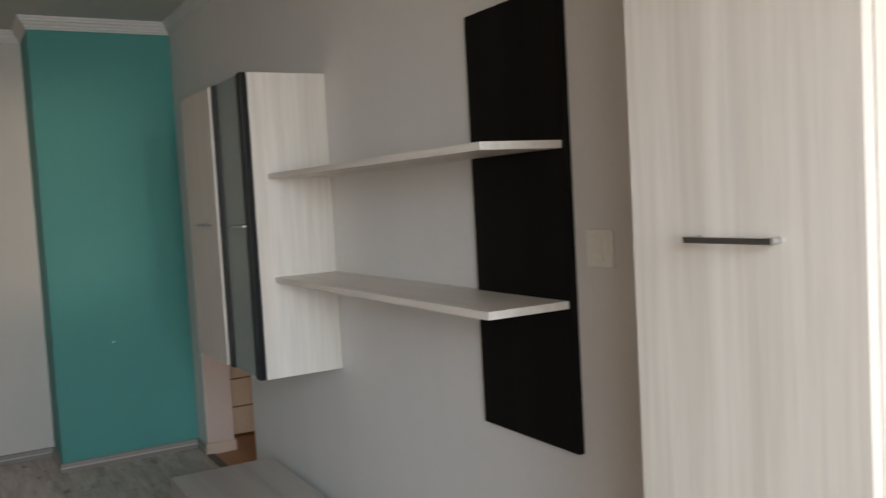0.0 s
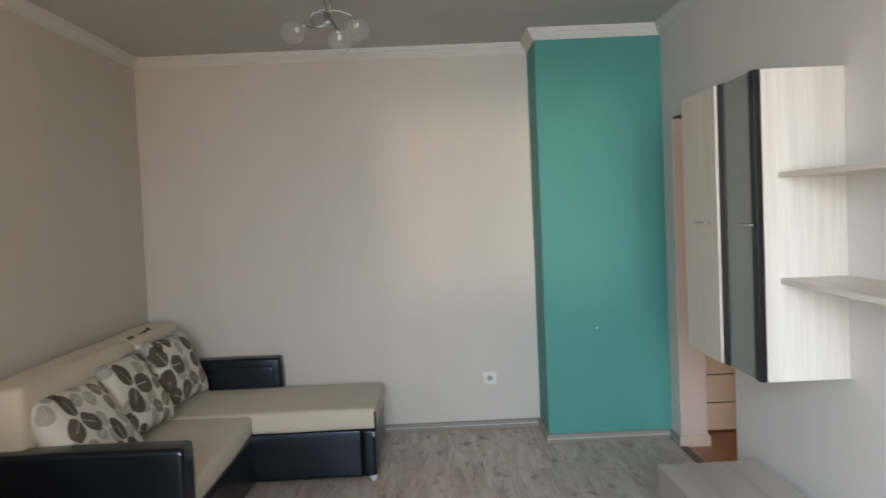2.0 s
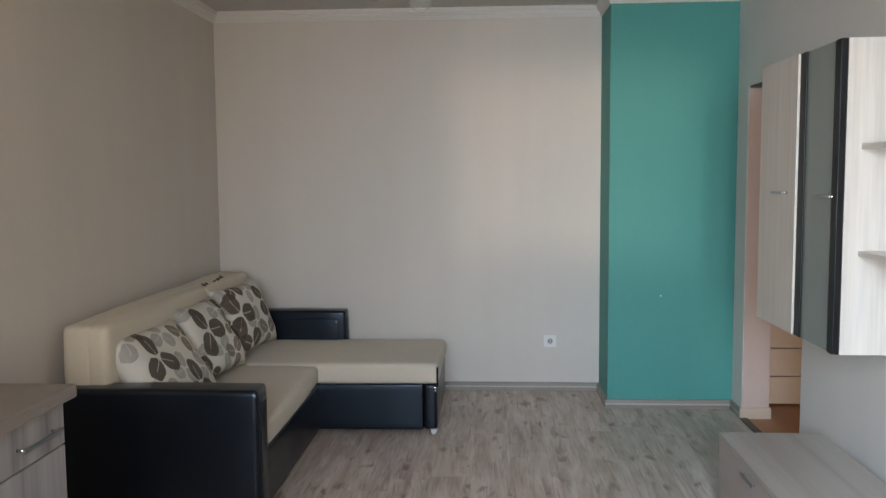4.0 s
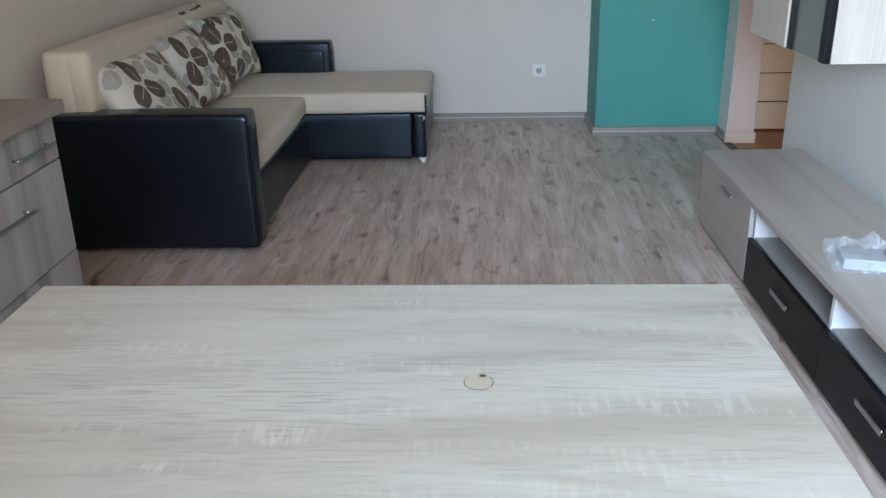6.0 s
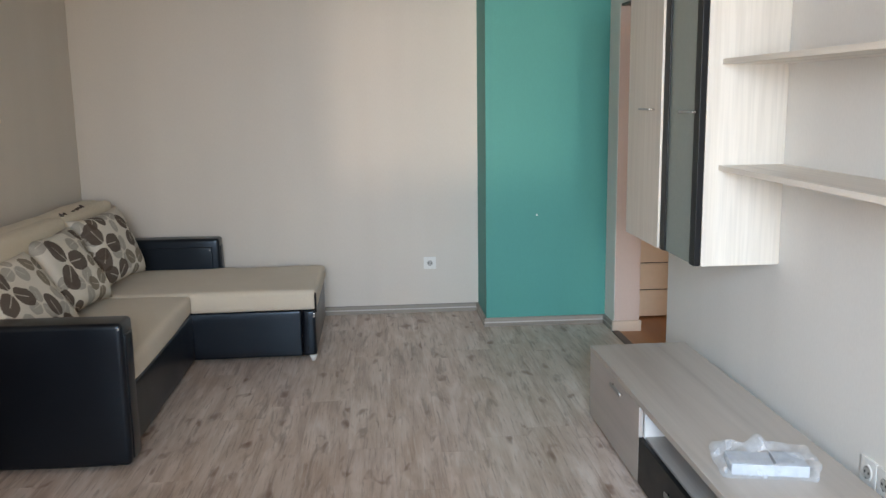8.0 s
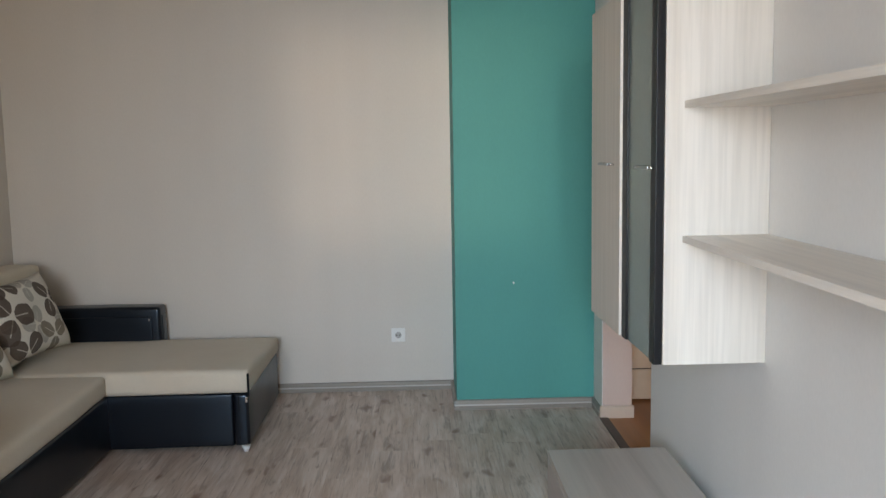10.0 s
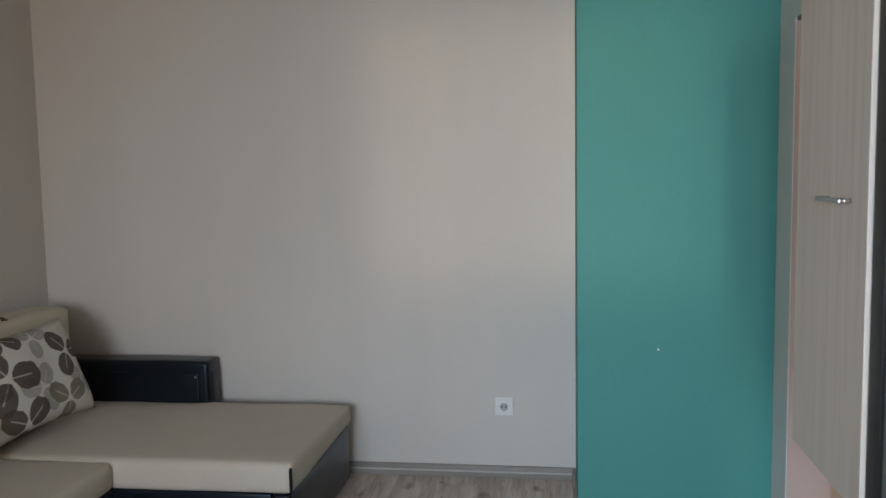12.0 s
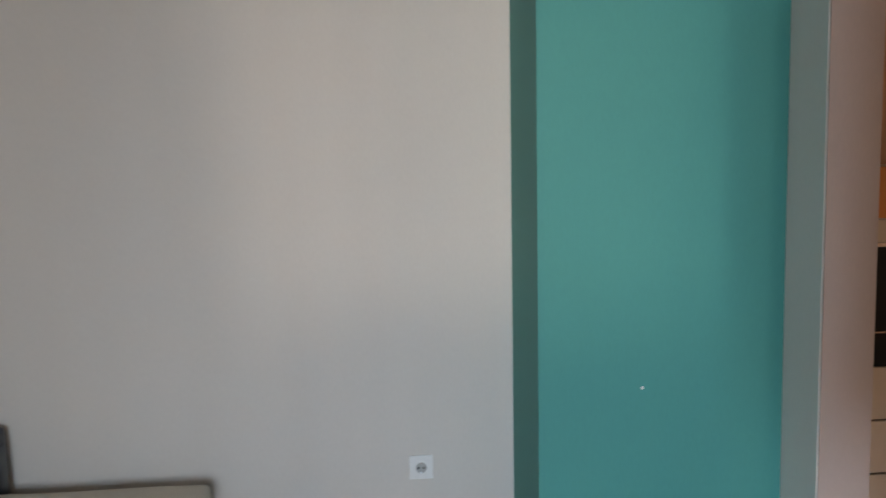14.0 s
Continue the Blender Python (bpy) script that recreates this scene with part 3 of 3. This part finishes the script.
def media_unit():
    x0, x1, y0, y1, h = -0.485, -0.076, 1.72, 3.87, 0.338
    yd, ym, t = 3.160, 2.432, 0.018
    ob = thing("media_unit", (-0.29, 2.8, 0), "low cream ash media unit with black drawers and open niches", "media unit")
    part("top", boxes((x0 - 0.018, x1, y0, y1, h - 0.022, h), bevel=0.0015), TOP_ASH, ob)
    for y in (y0, ym - t / 2, yd - t / 2, y1 - t):
        part("side_panel", boxes((x0 + 0.002, x1, y, y + t, 0.018, h - 0.022)), WHITE_IN if y0 < y < y1 - t else ASH_Y, ob)
    part("bottom", boxes((x0 + 0.01, x1, y0 + t, y1 - t, 0.02, 0.036)), ASH_Y, ob)
    part("back_panel", boxes((x1 - 0.006, x1 - 0.002, y0 + t, y1 - t, 0.036, h - 0.022)), WHITE_IN, ob)
    for a, b in ((y0 + t, ym - t / 2), (ym + t / 2, yd - t / 2)):
        part("niche_shelf", boxes((x0 + 0.004, x1 - 0.006, a, b, 0.186, 0.202)), GREY_IN, ob, "grey niche shelf")
    for y in (1.78, 2.4, 3.2, 3.82):
        for x in (x0 + 0.05, x1 - 0.05):
            part("foot", rod((x, y, 0), (x, y, 0.02), 0.02, 14), BLACK, ob)
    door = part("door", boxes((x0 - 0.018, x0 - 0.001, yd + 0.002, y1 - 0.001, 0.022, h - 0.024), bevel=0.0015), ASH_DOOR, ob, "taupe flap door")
    bar_handle(door, (x0 - 0.018, 3.37, 0.284), (x0 - 0.018, 3.51, 0.284), (-0.015, 0, 0), 0.008)
    for a, b, c in ((y0 + 0.002, ym - 0.002, 2.07), (ym + 0.002, yd - 0.002, 2.765)):
        d = part("drawer", boxes((x0 - 0.018, x0 - 0.001, a, b, 0.022, 0.200), bevel=0.0015), BLACK, ob, "black drawer front")
        bar_handle(d, (x0 - 0.018, c - 0.075, 0.134), (x0 - 0.018, c + 0.075, 0.134), (-0.015, 0, 0), 0.009)
    for y in (ym - 0.09, yd - 0.1):
        part("screw_cap", rod((x1 - 0.0065, y, 0.27), (x1 - 0.0085, y, 0.27), 0.006, 10), DARKPL, ob)


media_unit()
socket((0, 1.714, 1.302), "x", "cream wall light switch beside the tall cupboard", False, 0.082)
socket((0, 1.555, 1.302), "x", "cream wall light switch half behind the tall cupboard", False, 0.082)
socket((0, 2.54, 0.322), "x", "white wall socket behind the media unit")
socket((0, 2.453, 0.322), "x", "white wall socket behind the media unit")
socket((-1.086, YN, 0.337), "y", "white wall socket low on the far wall", size=0.083)
tagged(part("paint_chip", rod((-0.442, YP - 0.0015, 0.702), (-0.442, YP - 0.0005, 0.702), 0.0055, 8), PLASTIC), "small white chip in the turquoise paint", "paint chip")


# ---- corner sofa ----
def sloped(bm):
    for v in bm.verts:
        if v.co.z > 0.34:
            v.co.z -= 0.032 * max(0.0, v.co.y - 4.95) / 0.8
    return bm


def sofa():
    ob = thing("corner_sofa", (-2.6, 4.7, 0), "beige and black leatherette corner sofa with a chaise", "sofa")
    for y0, y1, z1, n, xf in ((3.52, 3.665, 0.595, 1.0, -2.415), (5.735, 5.865, 0.564, 4.0, -2.437)):
        arm = part("armrest", soft_box(-3.27, xf, y0, y1, 0.02, z1, 0.022, 0.003, 6, n), LEATHER, ob, "black leatherette armrest")
        f = y0 - 0.004
        if n > 2:
            part("outer_panel", soft_box(-3.24, xf - 0.047, f - 0.003, f + 0.02, 0.03, z1 - 0.055, 0.006, 0.004, 6, n), LEATHER, arm, "stitched-in leatherette panel")
        part("front_panel", soft_box(xf - 0.007, xf + 0.006, y0 + 0.025, y1 - 0.025, 0.04, z1 - 0.05, 0.007, 0.003, 4, n), LEATHER, arm)
    part("base", soft_box(-3.27, -2.452, 3.667, 4.93, 0.02, 0.285, 0.015, 0.004, 6, 2.0), LEATHER, ob, "black leatherette base")
    part("chaise_base", soft_box(-3.27, -1.86, 4.905, 5.733, 0.02, 0.283, 0.012, 0.006, 6, 3.0), LEATHER, ob, "black leatherette chaise base")
    end = part("chaise_end", soft_box(-1.856, -1.785, 4.895, 5.76, 0.028, 0.284, 0.016, 0.004, 6, 5.0), LEATHER, ob, "rounded leatherette end of the chaise")
    part("seam", boxes((-1.832, -1.826, 4.891, 4.898, 0.06, 0.275)), BLACK, end)
    part("zip_pull", boxes((-1.797, -1.787, 4.884, 4.892, 0.245, 0.270), bevel=0.002), CHROME, end, "small metal zip pull")
    part("zip", boxes((-1.786, -1.775, 4.884, 4.894, 0.275, 0.385), bevel=0.003), BLACK, end, "dark zip at the cushion corner")
    part("seat", soft_box(-3.2, -2.445, 3.668, 4.885, 0.286, 0.392, 0.028, 0.008, 8, 6.0), CLOTH, ob, "beige woven seat cushion")
    part("chaise_seat", sloped(soft_box(-3.2, -1.775, 4.888, 5.77, 0.285, 0.402, 0.028, 0.004, 10, 7.0)), CLOTH, ob, "beige woven chaise cushion")
    for y0, y1, z, n in ((3.60, 4.86, 0.838, 8.0), (4.865, 5.66, 0.836, 9.0)):
        back = part("backrest", soft_box(-3.25, -3.12, y0, y1, 0.30, z, 0.03, 0.008, 8, n), CLOTH_L, ob, "cream padded backrest")
        part("pad", soft_box(-3.165, -3.055, y0 + 0.004, y1 - 0.004, 0.30, z - 0.003, 0.032, 0.010, 8, n + 3), CLOTH_L, back)
    # metal feet in white, so the window's reflection is in their colour
    for x, y in ((-1.803, 4.895), (-1.82, 5.70)):
        part("caster", rod((x, y, 0), (x, y, 0.032), 0.010, 16, 0.023), PVC, ob, "small metal caster foot with its window reflection painted white")
    # tiny pale beads paint the glints at the stitched corners
    for x, y, z in ((-2.425, 3.517, 0.575), (-2.497, 5.727, 0.492)):
        part("glint", ball((x, y, z), 0.0035, 8, 1.6), SKIRT_L, ob, "pale bead painted as the glint at the panel corner")
    for x, y in ((-2.5, 3.6), (-3.2, 3.6), (-2.5, 5.8), (-3.2, 5.8)):
        part("foot", rod((x, y, 0), (x, y, 0.03), 0.025, 12), BLACK, ob)
    # printed flowers at the top of the far backrest
    bk = [c for c in ob.children if c.name.startswith("backrest")][-1]
    for k, (y, r) in enumerate(((4.92, 0.026), (4.96, 0.020), (5.07, 0.024), (5.13, 0.030), (5.19, 0.026), (5.25, 0.030))):
        bm = ball((0, 0, 0), r, 12)
        bmesh.ops.transform(bm, verts=bm.verts[:], matrix=Matrix.Translation((-3.094, y, 0.835 + 0.004 * (k % 2))) @ Euler((0, 0.7, k * 1.3)).to_matrix().to_4x4() @ Matrix.Diagonal((0.9, 0.6, 0.28, 1)))
        part("printed_leaf", bm, LEAF_BROWN, bk, "brown printed leaf")


LEAF_BROWN = make_cloth("brown_print", (0.09, 0.065, 0.05), (0.13, 0.095, 0.075))
sofa()


def pillow(m, w, h, t, label, seed, cloth):
    """A stuffed cushion with pinched corners, leaning in the pose m; its cloth lies in its own x and y."""
    bm = bmesh.new()
    n = 22
    grid = {}
    for s in (1, -1):
        for i in range(n + 1):
            for j in range(n + 1):
                u, v = 2 * i / n - 1, 2 * j / n - 1
                rim = abs(u) == 1 or abs(v) == 1
                if rim and s == -1:
                    grid[s, i, j] = grid[1, i, j]
                    continue
                pin = 1 - 0.10 * (1 - abs(u) ** 2) * abs(v) ** 3
                pin2 = 1 - 0.10 * (1 - abs(v) ** 2) * abs(u) ** 3
                x, y = u * w / 2 * pin2, v * h / 2 * pin
                z = s * t / 2 * ((1 - u ** 4) * (1 - v ** 4)) ** 0.55
                z += 0.010 * noise.noise((u * 2.2 + seed, v * 2.2, s)) * (1 - max(abs(u), abs(v)) ** 6)
                z += 0.012 * noise.noise((u * 1.0 + seed, v * 1.0, 3.0))
                grid[s, i, j] = bm.verts.new((x, y, z))
        for i in range(n):
            for j in range(n):
                q = [grid[s, i, j], grid[s, i + 1, j], grid[s, i + 1, j + 1], grid[s, i, j + 1]]
                bm.faces.new(q if s == 1 else q[::-1]).smooth = True
    ob = tagged(part("throw_pillow", bm, cloth), label, "pillow", "pillows on the sofa")
    ob.matrix_world = m
    return ob


# local x runs along the sofa, local y up the backrest, local z out into the room
def lean(x, y, z, back=24, yaw=0, roll=0):
    return pose(x, y, z) @ pose(0, 0, 0, 0, 0, 90 + yaw) @ pose(0, 0, 0, 90 - back, 0, 0) @ pose(0, 0, 0, 0, 0, roll)


PRINTS = [
    make_leafy("leaf_print_cloth", [(0.02, 0.13, 200, 0.085, GREY_INK), (0.02, -0.06, 66, 0.085, GREY_INK), (-0.19, -0.13, 20, 0.09, GREY_INK), (0.2, -0.09, 100, 0.08, GREY_INK), (-0.24, 0.16, 260, 0.09, GREY_INK),
                                    (0.19, 0.10, 146, 0.088, OLIVE_INK), (-0.11, 0.03, 215, 0.12, BROWN_INK), (0.10, -0.15, 87, 0.11, BROWN_INK), (-0.13, 0.215, 270, 0.075, BROWN_INK)]),
    make_leafy("leaf_print_cloth_two", [(-0.14, 0.17, 191, 0.10, GREY_INK), (-0.03, -0.10, 38, 0.10, GREY_INK), (0.12, 0.12, 70, 0.09, GREY_INK), (-0.23, -0.06, 10, 0.08, GREY_INK),
                                        (0.10, -0.13, 41, 0.09, OLIVE_INK), (0.17, 0.02, 87, 0.075, OLIVE_INK), (-0.07, 0.03, 237, 0.135, BROWN_INK), (-0.2, -0.17, 101, 0.085, BROWN_INK), (0.24, 0.13, 160, 0.09, BROWN_INK)]),
    make_leafy("leaf_print_cloth_three", [(-0.02, -0.05, 50, 0.095, GREY_INK), (0.03, 0.15, 20, 0.08, GREY_INK), (-0.26, 0.10, 80, 0.08, GREY_INK), (0.22, -0.05, 170, 0.075, GREY_INK),
                                          (0.10, -0.13, 23, 0.10, OLIVE_INK), (-0.25, -0.03, 129, 0.08, OLIVE_INK), (-0.16, 0.02, 357, 0.135, BROWN_INK), (0.17, 0.06, 125, 0.10, BROWN_INK), (-0.13, -0.17, 35, 0.11, BROWN_INK), (-0.12, 0.18, 335, 0.085, BROWN_INK)]),
]
pillow(lean(-2.965, 3.945, 0.590, 36, -6, -1), 0.64, 0.43, 0.15, "cream cushion with brown and grey leaf print", 1.0, PRINTS[0])
pillow(lean(-2.97, 4.56, 0.602, 29, -6, 0), 0.54, 0.43, 0.15, "cream cushion with brown and grey leaf print", 5.0, PRINTS[1])
pillow(lean(-2.94, 5.15, 0.622, 22, -9, 1), 0.58, 0.42, 0.15, "cream cushion with brown and grey leaf print", 9.0, PRINTS[2])


# ---- table by the window ----
def table():
    x0, x1, y0, y1, h = -2.186, -1.104, 0.71, 1.413, 0.795
    ob = thing("dining_table", ((x0 + x1) / 2, (y0 + y1) / 2, 0), "pale sonoma oak table with a round cable cap", "table")
    part("tabletop", boxes((x0, x1, y0, y1, h - 0.032, h), bevel=0.0015), SONOMA, ob)
    for x in (x0 + 0.03, x1 - 0.048):
        part("side_leg", boxes((x, x + 0.018, y0 + 0.05, y1 - 0.05, 0, h - 0.032)), SONOMA, ob)
    part("apron", boxes((x0 + 0.048, x1 - 0.048, 1.05, 1.068, 0.45, h - 0.032)), SONOMA, ob)
    cap = part("cable_cap", rod((-1.493, 1.116, h - 0.001), (-1.493, 1.116, h + 0.0012), 0.0175, 28), plain("beige_cap", (0.36, 0.325, 0.25), 0.5), ob, "beige round cap")
    part("cap_ring", rod((-1.493, 1.116, h - 0.001), (-1.493, 1.116, h + 0.0006), 0.0188, 28), BROWN, cap, "dark gap round the cap")
    part("cap_notch", boxes((-1.492, -1.484, 1.1265, 1.1325, h + 0.001, h + 0.0018)), BROWN, cap)


table()


# ---- kitchen units along the west wall ----
def base_unit():
    y0, y1, xf = 1.62, 2.486, -2.672
    ob = thing("base_unit", (-2.98, 2.05, 0), "grey wood-look drawer unit with chrome handles", "cabinet")
    part("carcass", boxes((XW + 0.02, xf - 0.018, y0, y1, 0.1, 0.832)), GREYWOOD, ob)
    part("plinth", boxes((XW + 0.02, xf - 0.07, y0, y1, 0, 0.098)), GREYWOOD, ob)
    # thin black sheet paints the shade in the joints between drawers
    part("gap_shade", boxes((xf - 0.0178, xf - 0.0172, y0 + 0.004, y1 - 0.002, 0.112, 0.827)), BLACK, ob, "black sheet painting the shade in the drawer joints")
    for z0, z1, a, b, zh in ((0.713, 0.829, 2.235, 2.43, 0.767), (0.439, 0.709, 2.02, 2.262, 0.630), (0.11, 0.435, 2.02, 2.262, 0.36)):
        d = part("drawer", boxes((xf - 0.017, xf, y0 + 0.002, y1, z0, z1 - 0.001), bevel=0.0015), GREYWOOD, ob)
        bar_handle(d, (xf, a, zh), (xf, b, zh), (0.028, 0, 0), 0.005)
    top = tagged(part("worktop", boxes((XW + 0.002, -2.648, y0, 2.522, 0.834, 0.872), bevel=0.006), TAUPE_TOP), "taupe stone-look worktop on the drawer unit", "worktop")


base_unit()


# ---- kitchen beyond the doorway ----
def oven_housing():
    x0, x1, y0 = 0.215, 0.815, 5.55
    ob = thing("oven_housing", (0.5, 5.85, 0), "pale maple tall unit with drawers and black oven", "cabinet")
    part("carcass", boxes((x0, x1, y0 + 0.02, 6.19, 0.012, 1.35)), KFRONT, ob)
    # black sheet behind the fronts stands in for shade in the gaps
    part("gap_shade", boxes((x0 + 0.001, x1 - 0.001, y0 + 0.012, y0 + 0.0195, 0.012, 0.72)), BLACK, ob, "black sheet painting the shade between fronts")
    part("plinth", boxes((x0, x1, y0 + 0.05, 6.15, 0, 0.012)), BLACK, ob)
    for k in range(4):
        part("drawer", boxes((x0 + 0.006, x1 - 0.002, y0, y0 + 0.018, 0.012 + 0.177 * k, 0.182 + 0.177 * k), bevel=0.0015), KFRONT, ob)
    oven = part("oven", boxes((x0 + 0.004, x1 - 0.004, y0 - 0.006, y0 + 0.018, 0.724, 1.10), bevel=0.003), BLACK, ob, "black glass oven front")
    part("trim", boxes((x0 + 0.004, x1 - 0.004, y0 - 0.010, y0 - 0.0065, 0.826, 0.831)), CHROME, oven)
    part("trim", boxes((x0 + 0.004, x1 - 0.004, y0 - 0.010, y0 + 0.018, 1.101, 1.112)), CHROME, ob)
    part("front_panel", boxes((x0 + 0.002, x1 - 0.002, y0, y0 + 0.018, 1.115, 1.185), bevel=0.0015), KFRONT, ob)
    part("upper_front", boxes((x0 + 0.002, x1 - 0.002, y0, y0 + 0.018, 1.19, 1.35), bevel=0.0015), plain("orange_front", (0.62, 0.22, 0.05), 0.35), ob, "orange front")


oven_housing()


# ---- ceiling lamp ----
def ceiling_lamp():
    cx, cy, dz = -1.856, 4.2, -0.008
    ob = thing("ceiling_lamp", (cx, cy, H), "chrome swirl ceiling lamp with clear glass globes", "lamp")
    part("canopy", rod((cx, cy, H - 0.028), (cx, cy, H), 0.055, 28, 0.06), CHROME, ob, "chrome ceiling plate")
    for dx in (-0.012, 0.012):
        part("stem", rod((cx + dx, cy, 2.33), (cx + dx, cy, H - 0.028), 0.006, 10), CHROME_DARK, ob)
    part("hub", ball((cx, cy, 2.335), 0.026, 18, 0.8), CHROME, ob)
    # each arm: three bends on its way from the hub, the cup's place and the globe's centre
    for bends, cup, centre in (
        (((-0.02, 0.0, 2.40), (-0.075, -0.01, 2.375), (-0.06, -0.015, 2.325)), (-0.108, 0.0, 2.335), (-0.158, 0.0, 2.305)),
        (((0.0, 0.01, 2.392), (0.05, 0.02, 2.398), (0.100, 0.03, 2.378)), (0.122, 0.03, 2.352), (0.131, 0.03, 2.312)),
        (((-0.015, 0.0, 2.392), (0.02, -0.06, 2.345), (0.045, -0.11, 2.30)), (0.056, -0.12, 2.275), (0.066, -0.125, 2.228)),
    ):
        base = Vector((cx, cy, dz))
        cup, centre = base + Vector(cup), base + Vector(centre)
        knots = [Vector((cx, cy, 2.335))] + [base + Vector(p) for p in bends] + [cup]
        knots = [2 * knots[0] - knots[1]] + knots + [2 * knots[-1] - knots[-2]]
        pts = []
        for k in range(1, len(knots) - 2):
            p0, p1, p2, p3 = knots[k - 1:k + 3]
            for i in range(8):
                u = i / 8
                pts.append(tuple(0.5 * (2 * p1 + (p2 - p0) * u + (2 * p0 - 5 * p1 + 4 * p2 - p3) * u * u + (3 * p1 - p0 - 3 * p2 + p3) * u ** 3)))
        pts.append(tuple(cup))
        arm = part("arm", tube(pts, 0.0055), CHROME_DARK, ob, "curved chrome arm")
        d = (centre - cup).normalized()
        part("cup", rod(cup - d * 0.014, cup + d * 0.012, 0.011, 16, 0.015), CHROME, arm)
        globe = part("globe", ball(centre, 0.052, 28), BUBBLE, ob, "clear bubbled glass globe")
        part("bulb", ball(centre - d * 0.022, 0.010, 12, 1.5), PLASTIC, globe)
    ring = [(cx - 0.04 + 0.038 * math.cos(t), cy - 0.02, 2.345 + 0.034 * math.sin(t)) for t in (2 * math.pi * i / 30 for i in range(31))]
    part("ring", tube(ring, 0.005), CHROME_DARK, ob, "chrome loop")


ceiling_lamp()


# ---- small things ----
def plastic_bag():
    c, top = Vector((-0.315, 2.562, 0)), 0.338
    m = Matrix.Translation(c) @ Matrix.Rotation(radians(-12), 4, "Z")
    ob = thing("plastic_bag", (c.x, c.y, top), "crumpled clear plastic bag with flat white parts inside", "bag")
    # the film hugs a flat block, stands off it in folds and is twisted into a tuft
    bm = boxes((-0.128, 0.128, -0.075, 0.075, 0.001, 0.047))
    bmesh.ops.subdivide_edges(bm, edges=bm.edges[:], cuts=17, use_grid_fill=True)
    bm.normal_update()
    for v in bm.verts:
        p = v.co.copy()
        fold = 1 - 2 * abs(noise.noise(p * 17)) + 0.6 * (1 - 2 * abs(noise.noise(p * 41 + Vector((3, 0, 0)))))
        out = 0.009 * fold * min(1, p.z / 0.012)
        v.co += v.normal * out + Vector((0.006 * noise.noise(p * 23), 0.006 * noise.noise(p * 23 + Vector((7, 0, 0))), 0))
        tuft = max(0.0, 1 - ((p.x + 0.015) ** 2 + (p.y - 0.045) ** 2) / 0.0011)
        flap = max(0.0, (-p.x - 0.095) / 0.033)
        if p.z > 0.03:
            v.co.z += 0.034 * tuft + 0.016 * flap * noise.noise(p * 30 + Vector((1, 5, 0)))
        v.co.x -= 0.016 * flap * (0.5 + noise.noise(p * 19))
        v.co.z = max(0.0008, v.co.z) + top
    bmesh.ops.triangulate(bm, faces=bm.faces[:])
    bmesh.ops.transform(bm, verts=bm.verts[:], matrix=m)
    part("film", bm, FILM, ob)
    fitting = plain("pale_grey_fitting", (0.42, 0.45, 0.50), 0.4)
    for x0, x1, y0, y1, z1, mat in ((-0.105, 0.112, -0.058, -0.046, 0.036, fitting), (-0.105, 0.02, -0.044, 0.055, 0.030, fitting), (0.024, 0.112, -0.044, 0.055, 0.034, fitting)):
        bm = boxes((x0, x1, y0, y1, top + 0.003, top + z1), bevel=0.003)
        bmesh.ops.transform(bm, verts=bm.verts[:], matrix=m)
        part("packed_part", bm, mat, ob, "pale plastic fitting")


plastic_bag()


# ---- laminate floor, plank by plank ----
floor_base = structure("floor", boxes((XW, 0.0, YS, YN, -0.1, -0.010)), DARKPL, "grey-brown wood laminate floor with dark knots", "floor")


def planks():
    me = bpy.data.meshes.new("plank")
    bm = boxes((-0.5, 0.5, -0.5, 0.5, -1, 0))
    bm.to_mesh(me)
    bm.free()
    me.materials.append(FLOOR)
    rng = random.Random(4)
    w, length, gap = 0.193, 1.28, 0.0005
    x = XW
    while x < -0.001:
        x2 = min(x + w, 0.0)
        y = YS - rng.random() * length
        while y < YN:
            a, b = max(y, YS), min(y + length, YN)
            if b - a > 0.02:
                ob = new("plank", me)
                ob.parent = floor_base
                ob.location = ((x + x2) / 2, (a + b) / 2, 0)
                ob.scale = (x2 - x - gap, b - a - gap, 0.008)
            y += length
        x += w


planks()
